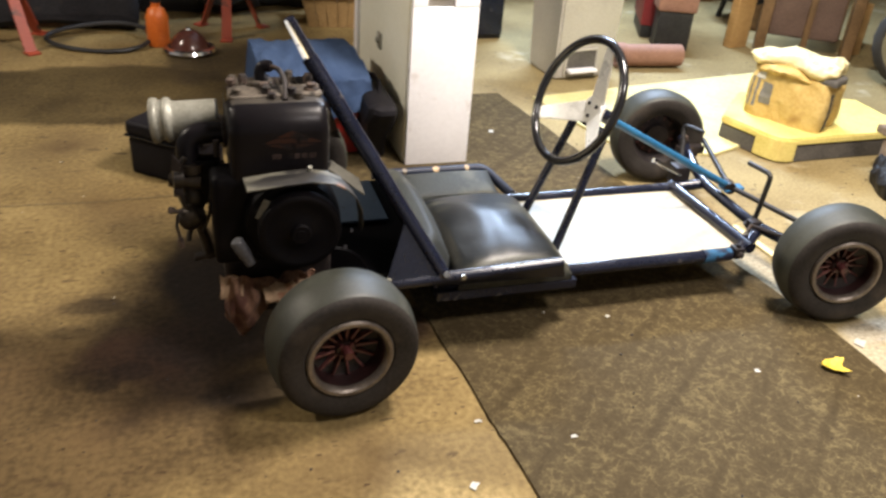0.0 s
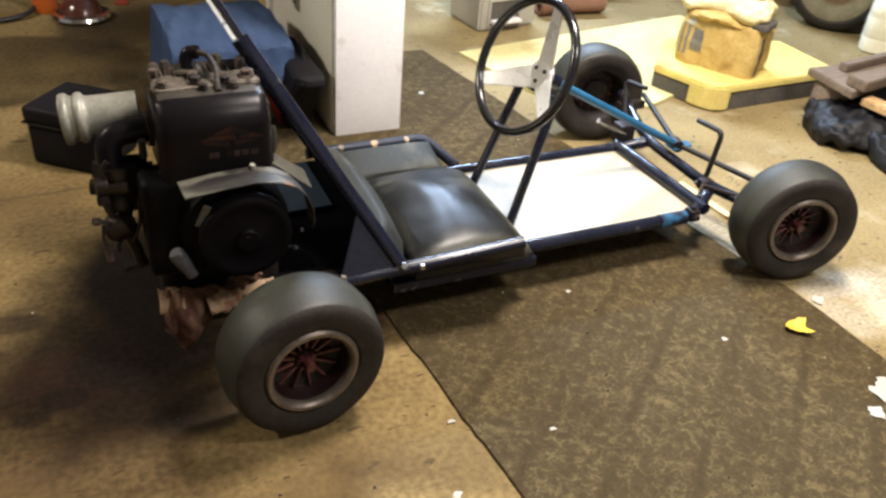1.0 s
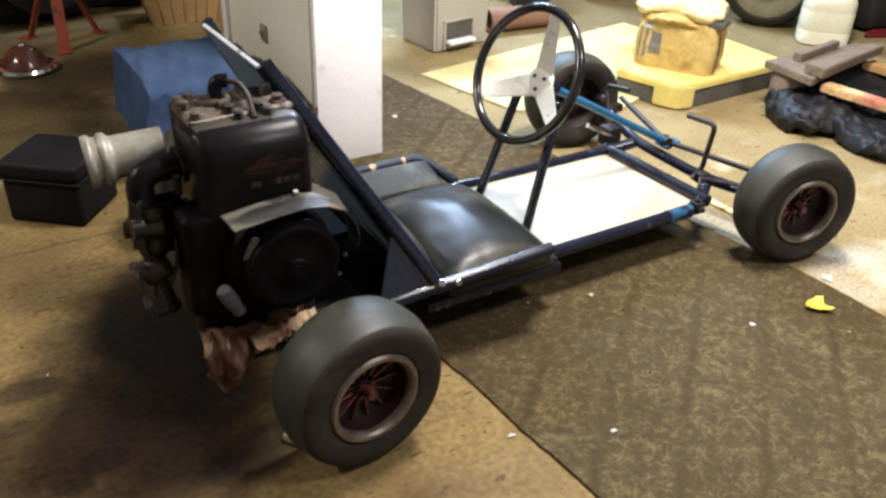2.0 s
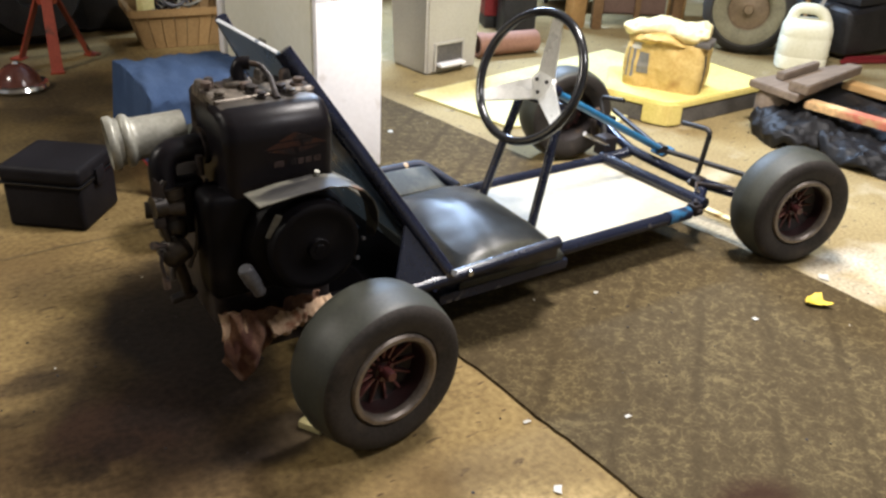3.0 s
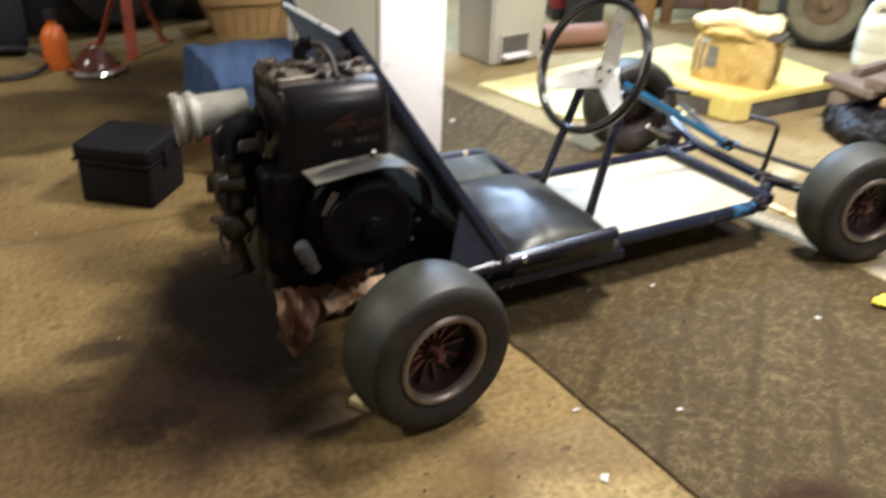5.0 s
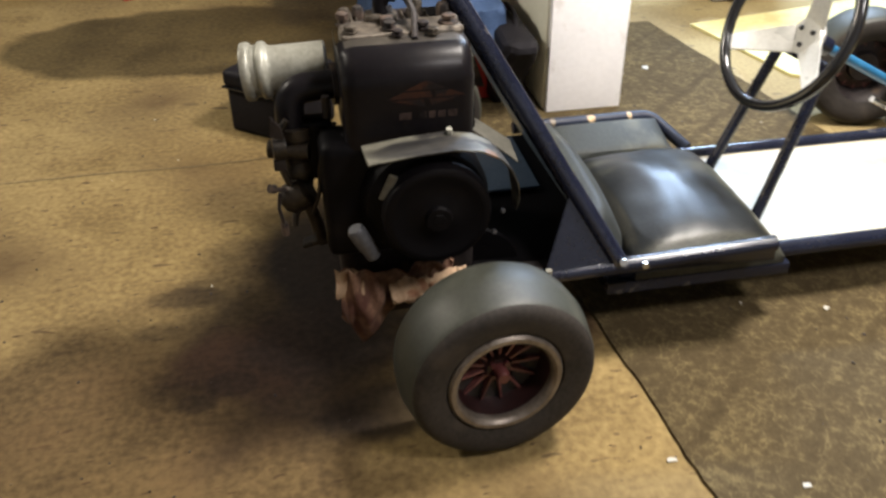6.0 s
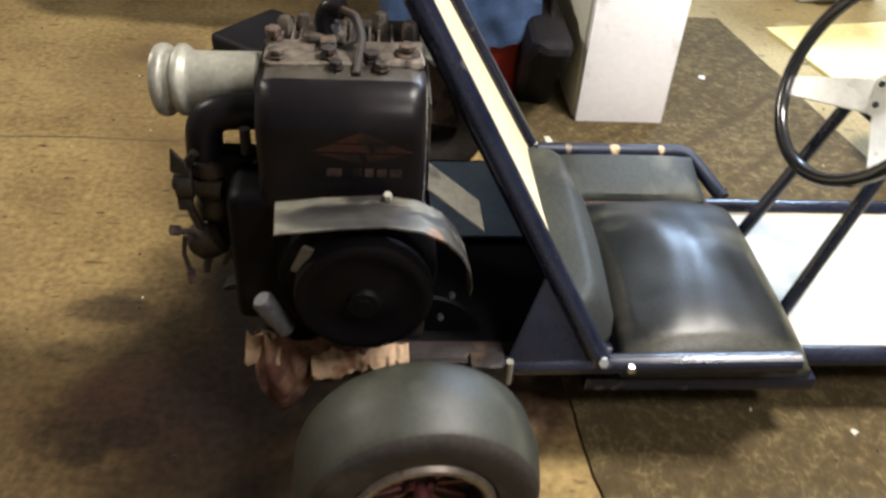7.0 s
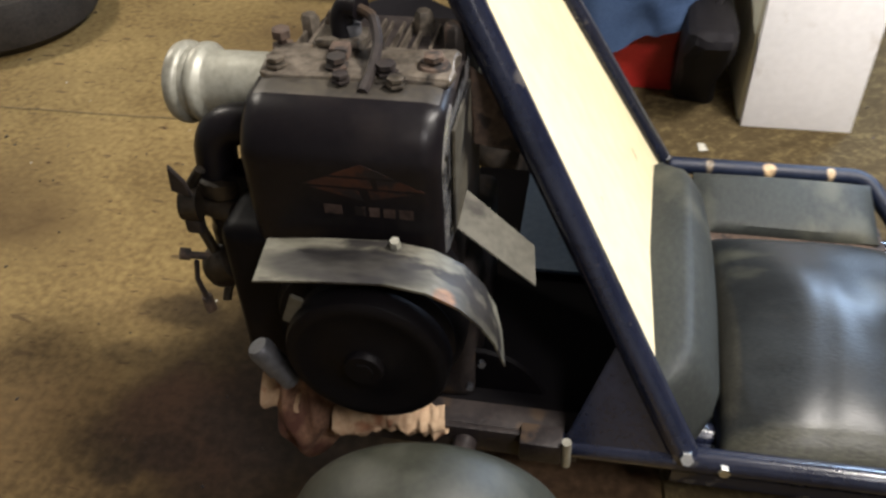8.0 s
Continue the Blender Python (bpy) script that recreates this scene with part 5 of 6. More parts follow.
blue_cloth = thing("blue_cloth", sized(0.021, 0.025, 1.011), "blue cloth draped over the red crate", "cloth")
sheet("drape", cloth_shape, 50, 40, BLUE_CLOTH, blue_cloth, 0.003)

bag = thing("black_holdall", sized(0.279, 1.118, 1.012), "soft black holdall leaning between crate and cabinet", "bag")
bm = divided(block(-0.046, 0.034, -0.088, 0.250, 0, 0.192, 0.022, 3), 3)
for q in bm.verts:
    q.co.y -= 0.118 * max(0.0, -q.co.y / 0.088) * min(1, q.co.z / 0.16) ** 1.2
    q.co.z *= 1.0 - 0.14 * max(0, q.co.y / 0.25)
part("bag_body", lumpy(bm, 0.011, 0.07, 3), BLACK_BOX, bag)
part("carry_handle", tube(rounded([(0.004, -0.10, 0.186), (0.012, -0.06, 0.205), (0.012, 0.03, 0.202), (0.004, 0.07, 0.180)], 0.02), 0.006, 8), BLACK_BOX, bag)

cabinet = thing("cabinet", sized(0.016, 0.024, 1.016), "narrow white cabinet with a recessed grip and cream side", "cabinet")
part("front_door", joined(block(0.326, 0.499, 0.926, 0.945, 0.004, 0.425, 0.003), block(0.326, 0.364, 0.926, 0.945, 0.425, 0.447, 0.002), block(0.434, 0.499, 0.926, 0.945, 0.425, 0.447, 0.002), block(0.326, 0.499, 0.926, 0.945, 0.447, 1.10, 0.003)), WHITE, cabinet, "white enamelled door with a recessed grip")
part("grip_recess", block(0.362, 0.436, 0.9405, 0.948, 0.42, 0.452, 0.001), BIN, cabinet, "pale grey recessed grip")
part("side_panel", block(0.322, 0.345, 0.947, 1.52, 0.004, 1.10, 0.003), CREAM, cabinet, "cream painted side panel")
part("side_panel", block(0.478, 0.501, 0.947, 1.52, 0.004, 1.10, 0.003), CREAM, cabinet)
part("cabinet_top", block(0.322, 0.501, 0.924, 1.53, 1.102, 1.125, 0.003), WHITE, cabinet)
part("back_panel", block(0.346, 0.477, 1.50, 1.518, 0.004, 1.10, 0.002), CREAM, cabinet)
part("back_post", block(0.312, 0.330, 1.522, 1.56, 0.0, 1.10, 0.003), WHITE, cabinet)
part("latch", joined(block(0.316, 0.322, 1.22, 1.26, 0.23, 0.275, 0.002), bolt((0.316, 1.24, 0.255), (-1, 0, 0), 0.009, 0.008)), ALU, cabinet)

# pedal bin
bin_t = thing("pedal_bin", sized(1.075, 1.622, 1.058, 9), "beige plastic pedal bin with a foot pedal", "bin")
bm = bmesh.new()
lo = [(0, 0), (0.228, 0), (0.215, 0.19), (0.012, 0.19)]
hi = [(-0.012, -0.012), (0.242, -0.012), (0.228, 0.205), (0.0, 0.205)]
a = [bm.verts.new((x, y, 0.0)) for x, y in lo]
b = [bm.verts.new((x, y, 0.335)) for x, y in hi]
bm.faces.new(a[::-1])
bm.faces.new(b)
for i in range(4):
    bm.faces.new((a[i], a[(i + 1) % 4], b[(i + 1) % 4], b[i]))
bmesh.ops.bevel(bm, geom=bm.edges[:], offset=0.008, segments=3, affect="EDGES")
part("bin_body", bm, BIN, bin_t)
part("bin_lid", block(-0.018, 0.248, -0.018, 0.212, 0.337, 0.395, 0.014, 3), BIN, bin_t)
# dark grey panel paints the shade inside the opening
part("pedal_recess", block(0.035, 0.155, -0.007, 0.004, 0.022, 0.098, 0.002), GREY_SIDE, bin_t, "pedal opening with its shade painted dark grey")
part("recess_frame", joined(block(0.028, 0.036, -0.012, 0.0, 0.012, 0.105, 0.002), block(0.154, 0.162, -0.012, 0.0, 0.012, 0.105, 0.002), block(0.028, 0.162, -0.012, 0.0, 0.098, 0.106, 0.002)), BIN, bin_t)
part("foot_pedal", block(0.04, 0.15, -0.035, 0.0, 0.028, 0.040, 0.004), WHITE, bin_t, "white foot pedal")

# yellow board on the floor, foam slab and paper sack
board = thing("floor_sheet", sized(0.918, 1.446, 1.06, 8), "thin yellow painted board lying on the floor", "board")
part("panel", slab([(0, 0), (0.98, 0.03), (0.98, -0.38), (0.27, -0.55), (0.03, -0.38)], 0.0, 0.008, 0.001), YELLOW, board)
slab_t = thing("foam_slab", sized(0.010, 0.012, 1.045), "thick yellow foam slab with a dark grey edge", "slab")
outline = [(1.315, 0.985), (1.368, 0.822), (1.386, 0.795), (1.415, 0.786), (1.815, 0.800), (1.865, 0.845), (1.87, 1.065), (1.50, 1.175)]
part("slab_top", slab(outline, 0.052, 0.074, 0.004), FOAM, slab_t)
part("slab_edge", slab([(x + (1.6 - x) * 0.012, y + (0.97 - y) * 0.015) for x, y in outline], 0.0, 0.052, 0.003), GREY_SIDE, slab_t, "dark grey edge")
part("yellow_corner", slab([(1.350, 0.862), (1.364, 0.822), (1.383, 0.791), (1.414, 0.782), (1.438, 0.783), (1.438, 0.797), (1.405, 0.803), (1.361, 0.866)], 0.004, 0.070, 0.003), FOAM, slab_t, "yellow turned-down corner")

sack = thing("paper_sack", pose(1.470, 1.066, 0.0778, 0, 0, -61) @ Matrix.Diagonal((1.16, 1.16, 1.06, 1)), "crumpled brown paper sack with its top rolled down", "sack")


def sack_shape(u, v):
    ang = 2 * math.pi * u
    c, s = math.cos(ang), math.sin(ang)
    k = 1 / (abs(c) ** 7 + abs(s) ** 7) ** (1 / 7)
    swell = 1 + 0.05 * math.sin(math.pi * min(1, v * 1.05)) - 0.07 * max(0, v - 0.8) * 5 * 0.6
    x, y = 0.104 + 0.104 * k * c * swell, 0.069 + 0.069 * k * s * swell
    if c > 0.5:
        x -= 0.032 * math.exp(-((y - 0.07) / 0.016) ** 2) * (0.35 + 0.65 * v)
    crumple = 0.007 * noise.noise((x * 16, y * 16, v * 1.2)) + 0.007 * (0.3 - abs(noise.noise((x * 22, y * 22, v * 2.2)))) + 0.003 * (0.3 - abs(noise.noise((x * 55, y * 55, v * 7))))
    crumple += 0.010 * max(0, v - 0.72) * 3 * noise.noise((x * 40, y * 40, v * 6))
    return x + crumple * c, y + crumple * s, 0.142 * v + 0.006 * noise.noise((x * 20, y * 20, 3)) * v


bm = bmesh.new()
nu, nv = 96, 30
grid = [[bm.verts.new(sack_shape(i / nu, j / nv)) for i in range(nu)] for j in range(nv + 1)]
for j in range(nv):
    for i in range(nu):
        bm.faces.new((grid[j][i], grid[j][(i + 1) % nu], grid[j + 1][(i + 1) % nu], grid[j + 1][i]))
bm.faces.new(grid[0][::-1])
bm.faces.new(grid[nv])
part("sack_body", bm, PAPER, sack, "", 60)


def roll_of_paper(x0, x1, y, z, w, h, seed):
    """A flattened, dented roll of paper along x."""
    bm = bmesh.new()
    rows = []
    for i in range(61):
        t = i / 60
        end = min(1, 0.55 + 4 * min(t, 1 - t))
        rows.append([bm.verts.new((x0 + (x1 - x0) * t, y + w * end * math.cos(a) + 0.008 * math.sin(t * 7 + seed), z + h * end * math.sin(a) + 0.006 * math.sin(t * 9 + 2 * seed))) for a in (2 * math.pi * k / 22 for k in range(22))])
    for p, q in zip(rows, rows[1:]):
        for k in range(22):
            bm.faces.new((p[k], p[(k + 1) % 22], q[(k + 1) % 22], q[k]))
    bm.faces.new(rows[0][::-1])
    bm.faces.new(rows[-1])
    lumpy(bm, 0.008, 0.04, seed)
    for q in bm.verts:
        fold = 0.9 - abs(noise.noise(Vector((q.co.x * 22, q.co.y * 45, q.co.z * 55 + seed)))) - 0.8 * abs(noise.noise(Vector((q.co.x * 60, q.co.y * 90, q.co.z * 110 + seed))))
        q.co.z += 0.006 * fold
        q.co.y -= 0.004 * fold
    return bm


part("rolled_top", roll_of_paper(-0.012, 0.212, 0.040, 0.168, 0.036, 0.024, 5), PAPER_TOP, sack, "pale rolled paper top", 60)
part("rolled_top", roll_of_paper(0.03, 0.205, 0.090, 0.162, 0.042, 0.028, 9), PAPER_TOP, sack, "pale rolled paper top", 60)
part("folded_collar", roll_of_paper(0.0, 0.216, 0.034, 0.140, 0.040, 0.013, 2), PAPER, sack, "creased brown collar under the roll", 60)
# no hole here: a dark solid lump stands for shade in the mouth
part("rolled_mouth", lumpy(divided(block(0.176, 0.224, 0.006, 0.074, 0.138, 0.160, 0.008, 2), 2), 0.005, 0.03, 4), GREY_SIDE, sack, "solid dark lump painted as the shaded sack mouth")


def print_on_sack(u0, u1, v0, v1, mat, label):
    def skin(u, v):
        x, y, z = sack_shape(u0 + (u1 - u0) * u, v0 + (v1 - v0) * v)
        away = Vector((x - 0.104, y - 0.069, 0)).normalized() * 0.0014
        return x + away.x, y + away.y, z
    return sheet("print", skin, 10, 14, mat, sack, 0.0005, label)


print_on_sack(0.664, 0.700, 0.30, 0.74, INK, "faded blue-grey print")
print_on_sack(0.647, 0.655, 0.20, 0.80, INK, "faded blue-grey print")
print_on_sack(0.632, 0.638, 0.20, 0.80, INK, "faded blue-grey print")
print_on_sack(0.640, 0.668, 0.78, 0.92, SCRAP, "worn whitish print")
print_on_sack(0.905, 0.925, 0.04, 0.80, GREY_SIDE, "dark printed gusset")
print_on_sack(0.940, 0.955, 0.04, 0.80, INK, "dark printed gusset")

# black plastic bundle with a wooden frame on it
bundle = thing("plastic_bundle", sized(1.992, 0.480, 1.029), "crumpled black polythene bundle on the floor", "bundle")
for px, py, sx, sy, sz, seed in ((-0.02, 0.10, 0.34, 0.20, 0.105, 2), (0.03, -0.13, 0.36, 0.24, 0.085, 5)):
    bm = bmesh.new()
    bmesh.ops.create_icosphere(bm, subdivisions=6, radius=1)
    for q in bm.verts:
        q.co = Vector((px + q.co.x * sx, py + q.co.y * sy, max(-0.002, (q.co.z + 0.15) * sz * 0.87)))
    lumpy(bm, 0.030, 0.13, seed)
    for q in bm.verts:
        crease = 0.024 * (0.4 - abs(noise.noise(q.co / 0.055 + Vector((seed, 0, 0))))) + 0.014 * (0.4 - abs(noise.noise(q.co / 0.024 + Vector((0, seed, 0)))))
        q.co.z = max(0.0, min(0.096, q.co.z + crease))
    part("polythene_lump", bm, BLACK_BAG, bundle, "crumpled shiny black polythene", 50)
rack = thing("wooden_rack", sized(0.020, 0.018, 1.029), "rough wooden rack of grey boards and painted laths", "rack")
part("cross_board", plate([(1.63, 0.545, 0.118), (2.06, 0.645, 0.118), (2.06, 0.715, 0.118), (1.645, 0.725, 0.118)], 0.022, 0.003), WOOD_GREY, rack)
part("top_board", plate([(1.65, 0.53, 0.141), (2.02, 0.60, 0.141), (2.01, 0.645, 0.141), (1.65, 0.595, 0.141)], 0.028, 0.003), WOOD_GREY, rack)
part("top_block", plate([(1.72, 0.66, 0.141), (1.95, 0.70, 0.141), (1.95, 0.725, 0.141), (1.72, 0.69, 0.141)], 0.022, 0.003), WOOD_GREY, rack)
part("lath", plate([(1.665, 0.542, 0.10), (1.71, 0.55, 0.10), (1.80, -0.10, 0.10), (1.755, -0.11, 0.10)], -0.022, 0.003), WOOD_RED, rack, "lath with flaking red paint")
part("lath", plate([(1.955, 0.615, 0.10), (2.01, 0.62, 0.10), (2.04, 0.0, 0.10), (1.985, 0.0, 0.10)], -0.022, 0.003), WOOD_TAN, rack, "bare tan lath")
part("end_block", lathe([(0, 0), (0.045, 0), (0.05, 0.01), (0.05, 0.10), (0.04, 0.116), (0, 0.116)], 20, pose(1.69, 0.66, 0)), WOOD_GREY, rack)

# jug
jug = thing("jerrycan", sized(2.485, 1.115, 1.09, -48), "milky white plastic jerrycan with a moulded handle", "jerrycan")
bm = bmesh.new()
rings = []
for z, sx, sy, cx in ((0.0, 0.077, 0.062, 0), (0.006, 0.084, 0.068, 0), (0.045, 0.086, 0.070, 0), (0.050, 0.084, 0.068, 0), (0.056, 0.086, 0.070, 0), (0.112, 0.085, 0.069, 0), (0.117, 0.083, 0.067, 0), (0.123, 0.085, 0.068, 0), (0.150, 0.083, 0.064, 0), (0.164, 0.077, 0.056, 0), (0.173, 0.066, 0.044, 0), (0.176, 0.050, 0.028, 0)):
    rings.append([bm.verts.new((cx + sx * math.copysign(abs(math.cos(t)) ** 0.55, math.cos(t)), sy * math.copysign(abs(math.sin(t)) ** 0.55, math.sin(t)), z)) for t in (2 * math.pi * k / 36 for k in range(36))])
for p, q in zip(rings, rings[1:]):
    for k in range(36):
        bm.faces.new((p[k], p[(k + 1) % 36], q[(k + 1) % 36], q[k]))
bm.faces.new(rings[0][::-1])
bm.faces.new(rings[-1])
part("can_body", bm, JUG, jug)
part("handle", tube(rounded([(-0.062, 0, 0.156), (-0.052, 0, 0.196), (-0.036, 0, 0.209), (0.018, 0, 0.209), (0.044, 0, 0.194), (0.064, 0, 0.156)], 0.02), 0.019, 14), JUG, jug)

# garden tractor at the back
tractor = thing("garden_tractor", sized(0.039, 0.048, 1.075), "dark garden tractor with a dusty rubber wheel", "tractor")
face = Vector((-0.80, -0.60, 0.0))
tw = part("tractor_wheel", lathe([(0.096, 0.0), (0.106, 0.022), (0.135, 0.030), (0.156, 0.020), (0.166, 0.0), (0.166, -0.07), (0.15, -0.09), (0.10, -0.09)], 48, axis_to((2.235, 1.225, 0.168), face)), DUSTY_TYRE, tractor, "dusty black tractor tyre")
part("wheel_disc", lathe([(0.077, 0.015), (0.073, -0.003), (0.050, 0.001), (0.028, 0.005), (0.020, 0.009), (0.016, 0.024), (0.0, 0.026)], 36, axis_to((2.235, 1.225, 0.168), face)), HUB_DUST, tw, "dusty tan wheel disc")
part("sidewall_ring", lathe([(0.075, 0.012), (0.082, 0.0205), (0.095, 0.0265), (0.112, 0.0295), (0.124, 0.0305), (0.128, 0.0290)], 48, axis_to((2.235, 1.225, 0.168), face)), HUB_DUST_GREY, tw, "dust-greyed inner sidewall")
part("drive_arm", strip(rounded([(2.36, 1.10, 0.30), (2.40, 1.08, 0.26), (2.44, 1.06, 0.23), (2.42, 1.06, 0.20)], 0.02), (0.02, 0.015, 0.0), 0.012), ALU, tractor, "pale grey metal arm")
for k in range(22):
    a = 2 * math.pi * k / 22
    lug = block(0.158, 0.168, -0.008, 0.008, -0.06, 0.0, 0.002)
    lug.transform(axis_to((2.235, 1.225, 0.168), face) @ Matrix.Rotation(a, 4, "Z"))
    part("tread_lug", lug, DUSTY_TYRE, tw)
fender = strip([Vector((2.26, 1.25, 0.175)) + 0.20 * (math.cos(radians(t)) * Vector((0.6, -0.8, 0)) + math.sin(radians(t)) * Vector((0, 0, 1))) for t in range(-10, 150, 12)], Vector((0.13, 0.10, 0)), 0.004)
part("fender", fender, DARK_METAL, tractor)
part("tractor_body", block(2.60, 3.35, 1.15, 1.62, 0.22, 0.62, 0.03, 3), DARK_METAL, tractor)
part("running_board", block(2.55, 3.30, 0.98, 1.15, 0.20, 0.225, 0.004), DARK_METAL, tractor)
part("mower_housing", lumpy(divided(block(2.50, 3.30, 0.97, 1.35, 0.012, 0.195, 0.03, 3), 3), 0.012, 0.14, 5), DARK_METAL, tractor)
part("running_board", block(2.75, 3.25, 0.93, 1.13, 0.375, 0.392, 0.004), TIN, tractor, "pale worn metal ledge")
part("front_wheel", lathe([(0.0, 0.0), (0.06, 0.02), (0.12, 0.02), (0.14, 0.0), (0.14, -0.06), (0.0, -0.07)], 36, axis_to((3.1, 0.98, 0.14), (-0.4, -0.9, 0))), DUSTY_TYRE, tractor)
part("lever", tube([(2.72, 0.98, 0.22), (2.66, 0.95, 0.33), (2.70, 0.94, 0.37)], 0.008, 8), RUST, tractor)
part("plate", block(2.70, 2.82, 0.95, 0.97, 0.30, 0.335, 0.004), TIN, tractor)
part("mower_deck", slab([(2.46, 0.95), (2.70, 0.86), (2.74, 0.91), (2.52, 0.97)], 0.0, 0.022, 0.006), MAROON, tractor, "dark red metal foot plate")
broom = thing("broom", sized(2.629, 1.148, 1.071), "upright broom with a tan wooden handle", "broom")
part("handle", tube([(0.05, 0.12, 0.02), (0.09, 0.14, 1.1)], 0.013, 12), WOOD_TAN, broom)

# things against the back: posts, leather back, pots, maroon drum
post = thing("timber_post", sized(2.079, 1.987, 1.092, 12), "upright tan timber leaning at the back", "timber")
part("timber", block(-0.045, 0.045, -0.02, 0.02, 0.0, 0.75, 0.004), WOOD_TAN, post)
part("band", block(-0.047, 0.047, -0.022, 0.022, 0.215, 0.228, 0.001), DARK_METAL, post)
post2 = thing("timber_post", sized(2.572, 1.855, 1.097, 5), "short tan timber stump at the back", "timber")
part("timber", block(-0.03, 0.03, -0.025, 0.025, 0, 0.20, 0.004), WOOD_TAN, post2)
chair = thing("wooden_chair", sized(2.320, 1.878, 1.093, -32), "old brown chair with a rounded leather back", "chair")
bm = bmesh.new()
pts = [(-0.13, 0.06), (0.13, 0.06), (0.125, 0.22)] + [(0.125 * math.cos(t), 0.22 + 0.10 * math.sin(t)) for t in (math.pi * k / 12 for k in range(1, 12))] + [(-0.125, 0.22)]
fr = [bm.verts.new((x, -0.015, z)) for x, z in pts]
bk = [bm.verts.new((x, 0.015, z)) for x, z in pts]
bm.faces.new(fr)
bm.faces.new(bk[::-1])
for i in range(len(pts)):
    j = (i + 1) % len(pts)
    bm.faces.new((fr[j], fr[i], bk[i], bk[j]))
bmesh.ops.bevel(bm, geom=bm.edges[:], offset=0.006, segments=2, affect="EDGES")
part("backrest", bm, BROWN_LEATHER, chair, "rounded brown leather back")
part("slat", block(0.0, 0.022, -0.03, -0.016, 0.02, 0.45, 0.003), WOOD_BROWN, chair)
for x, y in ((-0.15, -0.02), (0.17, -0.02), (-0.15, 0.30), (0.17, 0.30)):
    part("leg", block(x - 0.02, x + 0.02, y - 0.02, y + 0.02, 0, 0.62 if y < 0 else 0.4, 0.004), WOOD_BROWN, chair)
part("seat", block(-0.17, 0.19, 0.02, 0.32, 0.38, 0.41, 0.006), WOOD_BROWN, chair)
drum = thing("maroon_locker", sized(1.755, 2.135, 1.06, -23), "dark red painted metal box standing at the back", "box")
part("box_body", block(-0.055, 0.055, -0.02, 0.25, 0.05, 0.8, 0.006), MAROON, drum)
part("plinth", block(-0.05, 0.05, -0.015, 0.24, 0, 0.049, 0.003), DARK_METAL, drum)
pipe = thing("clay_pipe", sized(1.515, 1.745, 0.84, -14), "terracotta drain pipe lying on the floor", "pipe")
part("pipe", lathe([(0.040, -0.16), (0.052, -0.16), (0.056, -0.15), (0.056, -0.12), (0.050, -0.115), (0.050, 0.16), (0.040, 0.16), (0.040, -0.16)], 32, axis_to((0, 0, 0.056), (1, 0.16, 0))), TERRACOTTA, pipe)
tray = thing("planter", sized(1.760, 2.000, 1.0, -21), "terracotta planter trough on a dark stand", "planter")
part("stand", block(-0.07, 0.07, -0.05, 0.06, 0.0, 0.155, 0.004), DARK_METAL, tray)
part("trough", block(-0.08, 0.08, -0.06, 0.07, 0.156, 0.225, 0.010, 3), TERRACOTTA, tray)
stool = thing("round_stool", sized(2.365, 2.374, 1.115), "low dark round stool", "stool")
part("seat", lathe([(0, 0.10), (0.13, 0.10), (0.145, 0.115), (0.145, 0.135), (0.13, 0.15), (0, 0.152)], 40), DARK_METAL, stool)
for k in range(3):
    a = 2 * math.pi * k / 3
    part("leg", tube([(0.10 * math.cos(a), 0.10 * math.sin(a), 0), (0.08 * math.cos(a), 0.08 * math.sin(a), 0.105)], 0.012, 10), DARK_METAL, stool)
dark = thing("dark_cupboard", sized(0.793, 2.150, 1.072), "dark blue-black cupboard in the shade", "cupboard")
part("cupboard_body", block(-0.10, 0.25, 0.0, 0.45, 0.0, 1.3, 0.006), DARK_METAL, dark)
part("door", block(-0.095, 0.245, -0.018, -0.002, 0.02, 1.28, 0.004), NAVY, dark)
bench = thing("workbench", pose(2.4, 2.98, 0), "long dark timber workbench along the wall", "workbench")
part("benchtop", block(-1.9, 2.0, -0.25, 0.4, 0.80, 0.85, 0.006), WOOD_BROWN, bench)
for x in (-1.8, 0.0, 1.9):
    for y in (-0.2, 0.35):
        part("leg", block(x - 0.04, x + 0.04, y - 0.04, y + 0.04, 0, 0.799, 0.004), WOOD_BROWN, bench)
part("backboard", block(-1.9, 2.0, 0.36, 0.39, 0.05, 0.78, 0.004), WALL, bench)


# left background
cover = thing("covered_machine", sized(-1.06, 2.69, 1.05), "low machine under a dark tarpaulin by the wall", "machine")
bm = divided(block(-0.75, 0.68, -0.34, 0.36, 0.0, 0.62, 0.06, 3), 5)
for q in bm.verts:
    q.co.y *= 1.0 + 0.08 * (1 - q.co.z / 0.62)
    q.co.y += 0.014 * math.sin(q.co.x * 17) * (1 - q.co.z / 0.62)
lumpy(bm, 0.03, 0.22, 6)
for q in bm.verts:
    q.co.z = max(0.004, q.co.z)
part("tarpaulin", bm, TARP, cover, "sagging dark tarpaulin", 60)
part("skid", block(-0.70, 0.62, -0.30, -0.22, 0.0, 0.05, 0.004), WOOD_BROWN, cover)
part("skid", block(-0.70, 0.62, 0.20, 0.28, 0.0, 0.05, 0.004), WOOD_BROWN, cover)

